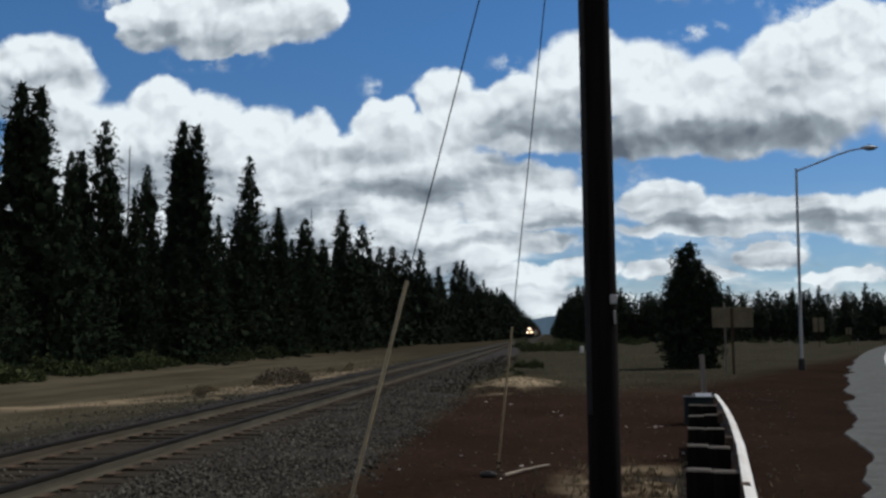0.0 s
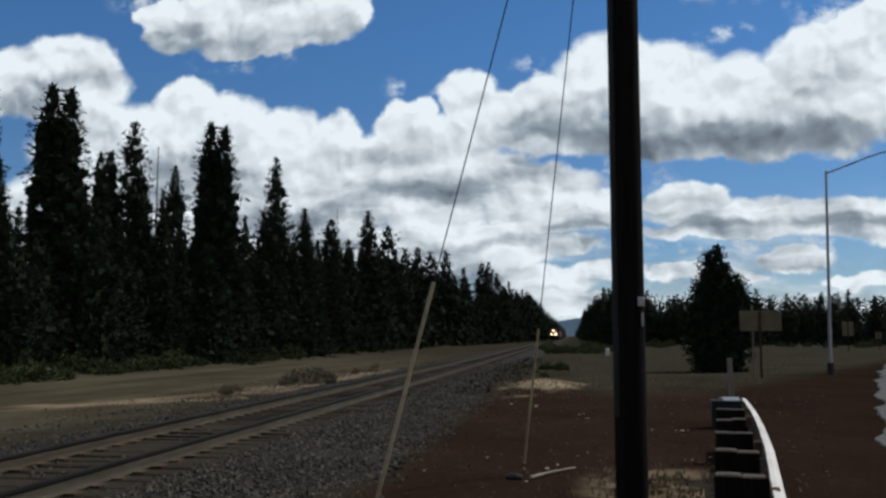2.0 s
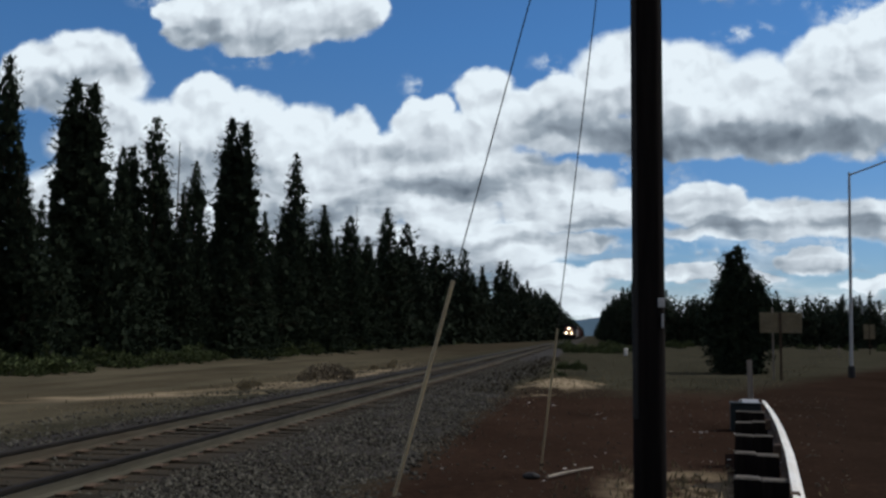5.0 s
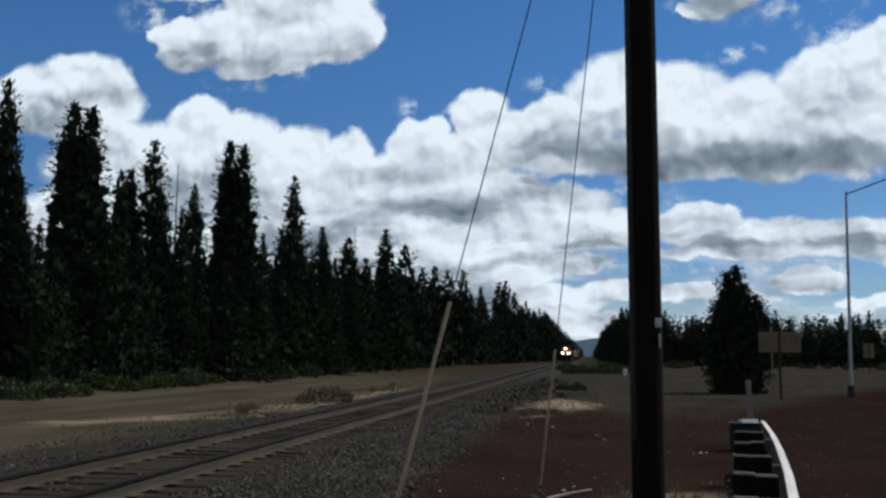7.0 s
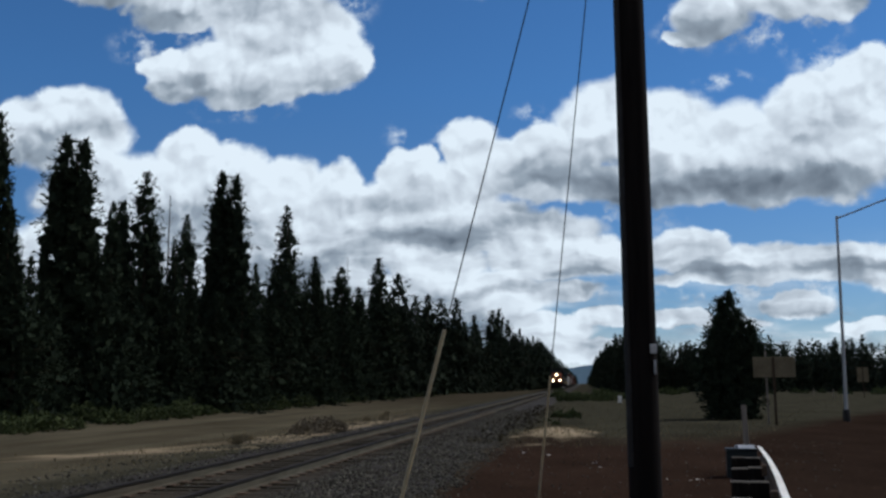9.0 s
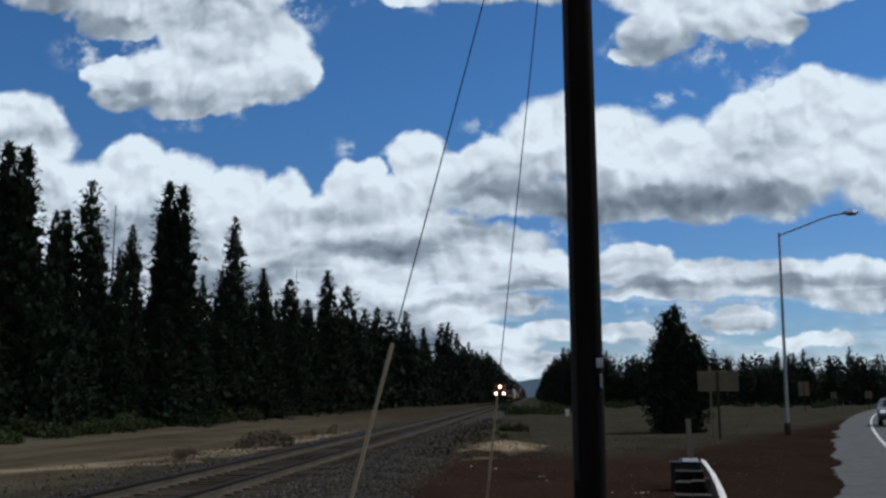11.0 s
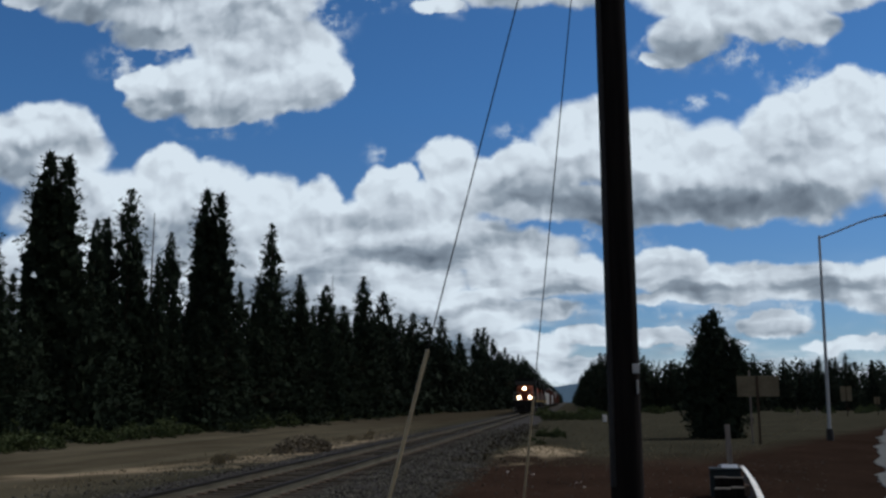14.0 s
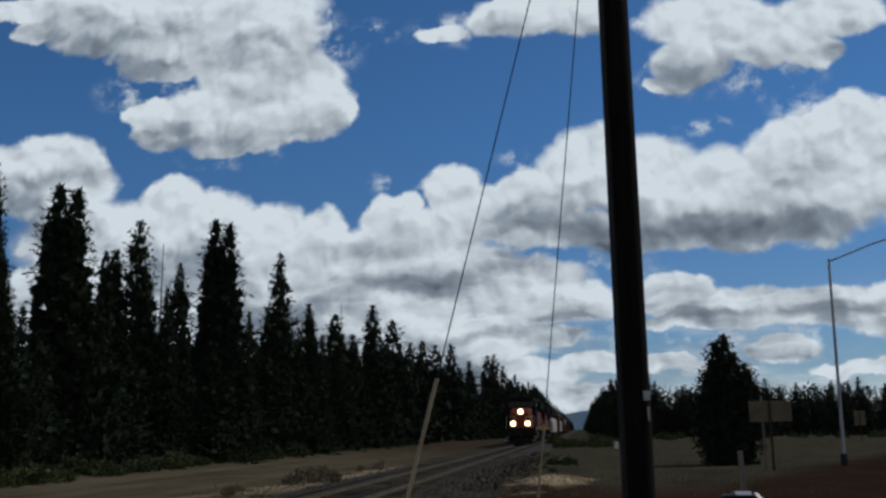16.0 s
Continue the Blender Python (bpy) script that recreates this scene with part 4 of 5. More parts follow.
def shrub(name, label, seed, w, h, mat=SAGE, n=130, category="shrub", leaf=0.11):
    rng = random.Random(seed)
    t = thing(name, label, category)
    vs, fs = [], []
    for _ in range(n):
        a, r = rng.uniform(0, 6.28), math.sqrt(rng.random())
        z = h * (1 - r * r * 0.7) * rng.uniform(0.15, 1.0)
        c = Vector((math.cos(a) * r * w / 2, math.sin(a) * r * w / 2, z))
        clump(rng, vs, fs, c, Vector((math.cos(a) * r, math.sin(a) * r, 0.9)), leaf * max(w, h) ** 0.5, 5)
    from_lists("foliage", vs, fs, mat, t)
    bm = bmesh.new()
    for _ in range(9):
        a = rng.uniform(0, 6.28)
        rod(bm, (0, 0, -0.05), (math.cos(a) * w * 0.35, math.sin(a) * w * 0.35, h * 0.7), 0.015, 0.006, 4, False)
    part("stems", bm, DEADWOOD, t)
    return t


def shrubs():
    rng = random.Random(31)
    a = shrub("sagebrush", "dull green sagebrush in dry ground", 1, 1.5, 0.8)
    b = shrub("sagebrush", "dull green sagebrush in dry ground", 2, 1.2, 0.65, n=100)
    c = shrub("sagebrush", "dull green sagebrush in dry ground", 3, 2.0, 1.1, n=180)
    dry = shrub("dry_bush", "grey-brown leafless bush beside the track", 4, 2.2, 0.85, leaf_mat("dry_twigs", (0.11, 0.094, 0.070), (0.19, 0.162, 0.120)), 420, leaf=0.06)
    dry.location = (-9.4, 33.5, 0)
    dry.scale = (0.95, 1.0, 0.8)
    tuft = shrub("grass_tuft", "pale dry bunch of grass", 5, 0.9, 0.75, DRYGRASS, 220, "grass", 0.06)
    tuft.location = (-9.9, 26.6, 0)
    tuft.scale = (0.35, 0.35, 0.5)
    first = [a, b, c]
    a.location, b.location, c.location = (-2.0, 101.0, 0), (-0.55, 47.5, 0), (1.4, 103.0, 0)
    b.scale = (0.62, 0.62, 0.75)
    for _ in range(150):
        y = 31 + 130 * rng.random() ** 1.5
        x = -20.0 - 2.2 * rng.random() - 0.02 * min(60.0, y - 31)
        place(rng.choice(first), x, y, rng.uniform(0.75, 1.3), rng.uniform(0, 360), rng.uniform(0.55, 1.0))
    for _ in range(34):
        y = rng.uniform(92, 125)
        x = rng.uniform(-3.0, 4.2) * y / 100
        place(rng.choice(first), x, y, rng.uniform(0.8, 1.25), rng.uniform(0, 360))
    for _ in range(5):
        place(rng.choice(first), rng.uniform(-2.2, -0.6), rng.uniform(40, 52), rng.uniform(0.28, 0.42), rng.uniform(0, 360))
    for _ in range(26):
        y = rng.uniform(135, 160)
        place(rng.choice(first), rng.uniform(0.05, 0.3) * y, y, rng.uniform(0.8, 1.3), rng.uniform(0, 360))
    for _ in range(6):
        y = rng.uniform(22, 60)
        place(tuft, rng.uniform(-11.5, -9.3), y, rng.uniform(0.3, 0.6), rng.uniform(0, 360))


shrubs()


def grass():
    rng = random.Random(13)
    vs, fs = [], []

    def blade(x, y, h):
        b = len(vs)
        a = rng.uniform(0, 6.28)
        w = 0.012 + 0.03 * h
        z = ground_height(x, y)
        dx, dy = rng.uniform(-0.5, 0.5) * h, rng.uniform(-0.5, 0.5) * h
        vs.extend(((x - math.cos(a) * w, y - math.sin(a) * w, z), (x + math.cos(a) * w, y + math.sin(a) * w, z), (x + dx, y + dy, z + h)))
        fs.append((b, b + 1, b + 2))

    for _ in range(900):
        x, y = rng.gauss(-0.9, 1.0), rng.gauss(32, 3.5)
        blade(x, y, rng.uniform(0.03, 0.10))
    for _ in range(3000):
        y = 30 + 90 * rng.random() ** 1.3
        x = rng.uniform(-2.0, 0.30 * y - 4)
        blade(x, y, rng.uniform(0.04, 0.13))
    for _ in range(1300):
        y = 18 + 50 * rng.random()
        blade(rng.gauss(-10.6, 0.9), y, rng.uniform(0.03, 0.11))
    for _ in range(500):
        x, y = 1.0 + rng.gauss(0, 0.6), 11.0 + rng.gauss(0, 1.0)
        blade(x, y, rng.uniform(0.03, 0.12))
    vs2, fs2 = [], []
    for _ in range(550):
        y = 27 + 45 * rng.random()
        x = rng.gauss(-2.7, 0.55)
        clump(rng, vs2, fs2, Vector((x, y, bed_z(x) + 0.02 + rng.random() * 0.04)), Vector((0, 0, 0.5)), 0.10, 3)
    tagged(from_lists("low_weeds", vs2, fs2, leaf_mat("dark_weeds", (0.038, 0.034, 0.024), (0.082, 0.073, 0.052))), "low dark weeds at the foot of the ballast", "weeds", kind="stuff")
    tagged(from_lists("dry_grass", vs, fs, DRYGRASS), "sparse pale dry grass", "grass", kind="stuff")


grass()


# ---- pole and guys ----
def build_pole():
    x, y, top = 0.485, 8.5, 10.2
    t = thing("utility_pole", "dark creosoted wooden utility pole with guy wires", "utility pole", (x, y, 0))
    bm = bmesh.new()
    rings = 14
    prev = None
    sides = 28
    for k in range(rings + 1):
        z = -0.4 + (top + 0.4) * k / rings
        r = 0.141 - 0.0012 * z
        ring = []
        for i in range(sides):
            a = 2 * math.pi * i / sides
            q = r * (1 + 0.012 * noise.noise((math.cos(a) * 3, math.sin(a) * 3, z * 0.4)) + 0.006 * (i % 3 - 1))
            ring.append(bm.verts.new((math.cos(a) * q, math.sin(a) * q, z)))
        if prev:
            for i in range(sides):
                bm.faces.new((prev[i], prev[(i + 1) % sides], ring[(i + 1) % sides], ring[i]))
        prev = ring
    bm.faces.new(prev)
    part("shaft", bm, POLE_WOOD, t, smooth=True)
    bm = bmesh.new()
    rod(bm, (-0.118, -0.085, 1.0), (-0.113, -0.085, top - 0.8), 0.030, None, 10)
    part("cable_riser", bm, DARK, t, "black plastic cable riser")
    bm = bmesh.new()
    box(bm, (0.070, -0.140, 1.955), (0.128, -0.095, 2.035), 0.004)
    part("tag_plate", bm, GALV, t, "small white pole tag")
    bm = bmesh.new()
    box(bm, (0.100, -0.128, 1.78), (0.118, -0.092, 1.90), 0.003)
    part("tag_strip", bm, GALV, t, "narrow metal strip")
    bm = bmesh.new()
    for z in (8.46, 8.62):
        rod(bm, (0, 0, z), (0, 0, z + 0.05), 0.142, None, 20)
    part("guy_band", bm, GALV, t)
    for ax, ay, hz, low, high in ((-1.962, 9.35, 8.68, 0.06, 2.22), (-0.635, 12.1, 8.53, 0.03, 1.77)):
        head = Vector((x, y, hz))
        a = Vector((ax, ay, ground_height(ax, ay)))
        g = thing("guy_wire", "steel guy wire with a faded yellow plastic guard", "guy wire", group="guys of the pole")
        d = (head - a)
        way = d.normalized()
        bm = bmesh.new()
        rod(bm, a - way * 0.3, head - way * 0.13, 0.0062, None, 6)
        part("strand", bm, WIRE, g)
        bm = bmesh.new()
        p0, p1 = a + way * (low / way.z), a + way * (high / way.z)
        rod(bm, p0, p1, 0.019 if ax < -1 else 0.013, None, 12)
        part("guard", bm, GUARD, g, "faded yellow plastic guard")
        bm = bmesh.new()
        rod(bm, a - way * 0.3, a + way * 0.16, 0.012, None, 8)
        rod(bm, a + way * 0.10 - Vector((0.03, 0, 0)), a + way * 0.10 + Vector((0.03, 0, 0)), 0.022, None, 8)
        part("anchor_rod", bm, RUST_AND_SHADE, g, "rusty anchor eye")


build_pole()


# ---- guardrail ----
def build_guardrail():
    t = thing("guardrail", "roadside guardrail with dark wooden posts and a white steel beam", "guardrail")
    pts = [Vector((0.36, 1.0)), Vector((0.93, 4.6)), Vector((1.32, 6.85)), Vector((1.59, 8.4)), Vector((1.92, 10.5)), Vector((2.21, 12.5)), Vector((2.53, 15.0))]

    def along(s):
        n = len(pts) - 1
        i = min(n - 1, int(s * n))
        return pts[i].lerp(pts[i + 1], s * n - i)

    prof = [(0.0, 0.757), (0.030, 0.753), (0.068, 0.730), (0.080, 0.668), (0.05, 0.615), (0.010, 0.59), (0.05, 0.565), (0.080, 0.515), (0.068, 0.465), (0.030, 0.435), (0.0, 0.425)]
    n = 40
    for k in range(3):
        bm = bmesh.new()
        prev = None
        for i in range(k * n // 3, (k + 1) * n // 3 + 1 + (1 if k < 2 else 0)):
            s = min(1, i / n)
            c, d = along(s), along(min(1, s + 0.02)) - along(max(0, s - 0.02))
            d.normalize()
            side = Vector((d.y, -d.x))
            row = [bm.verts.new((c.x + side.x * o, c.y + side.y * o, z + 0.002 * k)) for o, z in prof] + [bm.verts.new((c.x + side.x * (o - 0.006), c.y + side.y * (o - 0.006), z + 0.002 * k)) for o, z in prof[::-1]]
            m = len(row)
            if prev:
                for j in range(m):
                    bm.faces.new((prev[j], prev[(j + 1) % m], row[(j + 1) % m], row[j]))
            else:
                bm.faces.new(row)
            prev = row
        bm.faces.new(prev[::-1])
        bmesh.ops.recalc_face_normals(bm, faces=bm.faces)
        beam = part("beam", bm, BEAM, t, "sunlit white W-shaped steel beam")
        # shade on the beam's back, put into its colour with the rust tone
        beam.data.materials.append(RUST_AND_SHADE)
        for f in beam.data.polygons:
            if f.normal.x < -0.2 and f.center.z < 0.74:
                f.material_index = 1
    pm = None
    rng = random.Random(3)
    y = 13.36
    while y > 0.9:
        x = 1.335 + (y - 7.04) * 0.148
        if pm is None:
            b1 = bmesh.new()
            box(b1, (-0.10, -0.075, -0.6), (0.085, 0.075, 0), 0.012)
            pm = part("post", b1, POST_WOOD, t)
            b2 = bmesh.new()
            box(b2, (-0.098, -0.075, -0.36), (0.085, 0.075, 0), 0.010)
            bo = part("blockout", b2, POST_WOOD, t)
            # sunlit tops and shaded faces put into the two wood colours, beside weathering
            for o in (pm, bo):
                o.data.materials.append(SUNLIT_END_GRAIN)
                for f in o.data.polygons:
                    if f.normal.z > 0.5:
                        f.material_index = 1
            po = pm
        else:
            po, bo = new("post", pm.data), new("blockout", bo.data)
            po.parent = bo.parent = t
        tilt = rng.uniform(-1.5, 1.5)
        po.matrix_basis = pose(x - 0.262, y, 0.72 + rng.uniform(-0.012, 0.012), tilt, rng.uniform(-1, 1), -9)
        bo.matrix_basis = pose(x - 0.082, y - 0.03, 0.715 + rng.uniform(-0.012, 0.012), tilt, 0, -9)
        y -= 1.575
    for y in (6.2, 8.9, 11.6):
        x = 1.335 + (y - 7.04) * 0.148 - 0.02
        bm = bmesh.new()
        box(bm, (-0.004, -0.055, 0.64), (0.055, 0.055, 0.762), 0.004)
        ob = part("splice", bm, RUST_AND_SHADE, t, "dark bolted splice")
        ob.matrix_basis = pose(x, y, 0, 0, 0, -9)
    # box and marker stake by the rail's end
    b = thing("utility_box", "small dark blue-green metal box with a pale lid", "utility box", (2.81, 18.35, 0), -6)
    bm = bmesh.new()
    box(bm, (-0.27, -0.18, -0.05), (0.27, 0.18, 0.48), 0.02)
    part("body", bm, BLUEBOX, b)
    bm = bmesh.new()
    box(bm, (-0.285, -0.195, 0.48), (0.285, 0.195, 0.51), 0.012)
    part("lid", bm, BLUEBOX, b)
    bm = bmesh.new()
    box(bm, (-0.12, -0.18, -0.004), (0.17, 0.10, 0.004), 0.003, Matrix.Translation((0.06, -0.01, 0.545)) @ Matrix.Rotation(radians(10), 4, "X"))
    box(bm, (-0.11, 0.06, 0.508), (0.23, 0.13, 0.552), 0.004)
    part("lid_plate", bm, GALV, b, "pale plate on the lid")
    s = thing("marker_stake", "flat grey marker stake beside the guardrail", "marker stake", (3.06, 19.2, 0))
    bm = bmesh.new()
    box(bm, (-0.050, -0.012, -0.3), (0.050, 0.012, 1.27), 0.005, Matrix.Rotation(radians(-1.6), 4, "Y"))
    part("board", bm, STAKE_WOOD, s)


build_guardrail()


# ---- lamp and signs ----
def build_lamp():
    t = thing("street_lamp", "tall galvanised street lamp with a cobra-head luminaire", "street lamp", (11.27, 44.0, 0))
    bm = bmesh.new()
    H = 9.05
    rod(bm, (0, 0, 0.5), (0.12, 0, H), 0.080, 0.050, 14)
    part("mast", bm, GALV, t)
    bm = bmesh.new()
    rod(bm, (0, 0, -0.2), (0, 0, 0.45), 0.16, 0.14, 14)
    box(bm, (-0.12, -0.12, 0.45), (0.12, 0.12, 0.51), 0.02)
    part("base", bm, DARK, t, "dark transformer base")
    bm = bmesh.new()
    pts = [Vector((0.12, 0, H - 0.12)), Vector((0.95, -0.05, H + 0.18)), Vector((1.9, -0.1, H + 0.55)), Vector((2.5, -0.12, H + 0.74)), Vector((2.95, -0.13, H + 0.80))]
    for a, b in zip(pts, pts[1:]):
        rod(bm, a, b, 0.04, 0.034, 8)
    part("arm", bm, GALV, t)
    bm = bmesh.new()
    bmesh.ops.create_uvsphere(bm, u_segments=14, v_segments=8, radius=1.0)
    for v in bm.verts:
        v.co = Vector((3.28 + v.co.x * 0.40, -0.13 + v.co.y * 0.15, H + 0.82 + v.co.z * (0.12 if v.co.z > 0 else 0.07)))
    lum = part("luminaire", bm, GALV, t, smooth=True)
    bm = bmesh.new()
    bmesh.ops.create_uvsphere(bm, u_segments=12, v_segments=6, radius=1.0)
    for v in bm.verts:
        v.co = Vector((3.32 + v.co.x * 0.25, -0.13 + v.co.y * 0.12, H + 0.775 + v.co.z * 0.07))
    part("lens", bm, DARK, lum, "dull dark lens")
    bm = bmesh.new()
    rod(bm, (3.3, -0.13, H + 0.92), (3.3, -0.13, H + 1.0), 0.03, None, 8)
    part("photocell", bm, DARK, lum)


build_lamp()


def sign(label, x, y, w, h, z, posts, mat=SIGNBACK, turn=0.0, top=0.0):
    t = thing("road_sign", label, "road sign", (x, y, 0), turn)
    bm = bmesh.new()
    box(bm, (-w / 2, -0.015, z), (w / 2, 0.0, z + h), 0.004)
    part("panel", bm, mat, t)
    for px, up in posts:
        bm = bmesh.new()
        box(bm, (px - 0.045, -0.085, -0.3), (px + 0.045, -0.018, z + h + up), 0.006)
        part("post", bm, BARK, t, "brown wooden sign post")
    return t


def build_signs():
    sign("wide plain brown sign seen from behind on a wooden post", 7.60, 40.1, 1.64, 0.82, 1.89, [(-0.03, -0.02)])
    sign("small brown sign seen from behind", 29.6, 108.0, 1.15, 1.55, 1.65, [(0, 0)])
    sign("small dull sign beside the road", 36.05, 119.0, 0.65, 0.8, 1.3, [(0, 0)])
    sign("small dull sign beside the road", 40.75, 121.0, 0.8, 0.9, 1.3, [(0, 0)])
    p = thing("marker_pole", "thin pale marker pole behind the brown sign", "marker pole", (7.45, 41.0, 0))
    bm = bmesh.new()
    box(bm, (-0.035, -0.035, -0.3), (0.035, 0.035, 2.95), 0.006)
    part("pole", bm, STAKE_WOOD, p)
    w = thing("utility_pedestal", "small white utility pedestal in the grass", "utility pedestal", (3.05, 84.0, 0))
    bm = bmesh.new()
    box(bm, (-0.17, -0.12, 0.0), (0.17, 0.12, 0.55), 0.03)
    part("body", bm, WHITE, w)
    bm = bmesh.new()
    box(bm, (-0.19, -0.14, 0.55), (0.19, 0.14, 0.62), 0.03)
    part("cap", bm, WHITE, w)
    for x, y in ((27.2, 120.0), (25.0, 102.0), (29.6, 95.0)):
        d = thing("delineator_post", "thin white roadside delineator post", "delineator", (x, y, 0), group="delineators")
        bm = bmesh.new()
        box(bm, (-0.045, -0.01, -0.2), (0.045, 0.01, 0.95), 0.004)
        part("blade", bm, STAKE_WOOD, d)


build_signs()


# ---- litter on the cinders ----
def litter():
    rng = random.Random(6)
    s = thing("bare_stick", "pale bare stick lying on the red cinders", "stick")
    bm = bmesh.new()
    p = Vector((-0.52, 11.5, 0.035))
    for i in range(5):
        q = p + Vector((0.105, 0.16, rng.uniform(-0.004, 0.010)))
        rod(bm, p, q, 0.020 - i * 0.002, 0.018 - i * 0.002, 7)
        p = q
    part("branch", bm, grain("barkless_pale_wood", (0.32, 0.28, 0.23), (0.5, 0.45, 0.38), 20, 0.9, 0.3), s)
    k = thing("dark_clod", "dark lump of old rubber by the guy anchor", "litter")
    bm = bmesh.new()
    bmesh.ops.create_icosphere(bm, subdivisions=2, radius=1)
    for v in bm.verts:
        v.co = Vector((-0.72 + v.co.x * 0.11, 11.55 + v.co.y * 0.07, 0.03 + v.co.z * 0.045)) * 1.0 + v.co * 0.012 * noise.noise(v.co * 3)
    part("lump", bm, DARK, k)
    pale = grain("pale_stone", (0.42, 0.40, 0.37), (0.70, 0.67, 0.62), 9, 0.9, 0.4)
    spots = [(-0.56, 11.45, 0.045), (-0.35, 12.4, 0.05), (-0.22, 12.8, 0.04), (-0.9, 23.5, 0.09), (0.28, 20.0, 0.07), (1.94, 17.75, 0.07), (1.82, 17.7, 0.04), (2.05, 17.85, 0.05), (1.41, 17.75, 0.05), (2.50, 17.55, 0.05), (0.13, 21.0, 0.06), (0.22, 21.1, 0.045), (-1.54, 24.2, 0.08), (-1.2, 13.4, 0.04), (0.05, 13.9, 0.035),
             (1.62, 13.7, 0.06), (1.50, 13.6, 0.05), (1.90, 14.0, 0.04), (0.2, 14.4, 0.04), (-1.9, 12.2, 0.04), (3.9, 24.0, 0.07), (0.75, 12.0, 0.03), (-22.6, 48.0, 0.10), (-22.4, 51.0, 0.08), (-21.6, 54.5, 0.12), (-21.3, 57.0, 0.09)]
    for x, y, r in spots:
        r *= 0.45 if y < 25 else 1.0
        o = thing("pale_stone", "small pale stone on the red cinders", "stone", group="pale stones")
        bm = bmesh.new()
        bmesh.ops.create_icosphere(bm, subdivisions=1, radius=1)
        for v in bm.verts:
            j = 1 + 0.7 * noise.noise(v.co * 2 + Vector((x * 9, y * 7, 0)))
            v.co = Vector((x + v.co.x * r * 1.3 * j, y + v.co.y * r * j, ground_height(x, y) + r * 0.25 + v.co.z * r * 0.40 * j))
        part("rock", bm, pale, o)


litter()


# ---- train ----
def wheelset(t, y, z=0.5, r=0.5, name="wheel"):
    for side in (-1, 1):
        bm = bmesh.new()
        rod(bm, (side * 0.70, y, z), (side * 0.83, y, z), r, None, 18)
        rod(bm, (side * 0.66, y, z), (side * 0.70, y, z), r + 0.03, None, 18)
        part(name, bm, BLACK, t)


def truck(t, y0, y1, n):
    bm = bmesh.new()
    for side in (-1, 1):
        box(bm, (side * 0.98 - 0.08, y0 - 0.6, 0.38), (side * 0.98 + 0.08, y1 + 0.6, 0.78), 0.04)
        for i in range(n):
            y = y0 + (y1 - y0) * i / (n - 1)
            box(bm, (side * 1.08 - 0.08, y - 0.2, 0.30), (side * 1.08 + 0.08, y + 0.2, 0.70), 0.03)
    box(bm, (-0.9, y0 + 0.7, 0.5), (0.9, y1 - 0.7, 0.85), 0.03)
    part("truck", bm, BLACK, t, "black wheel truck")
    for i in range(n):
        wheelset(t, y0 + (y1 - y0) * i / (n - 1))


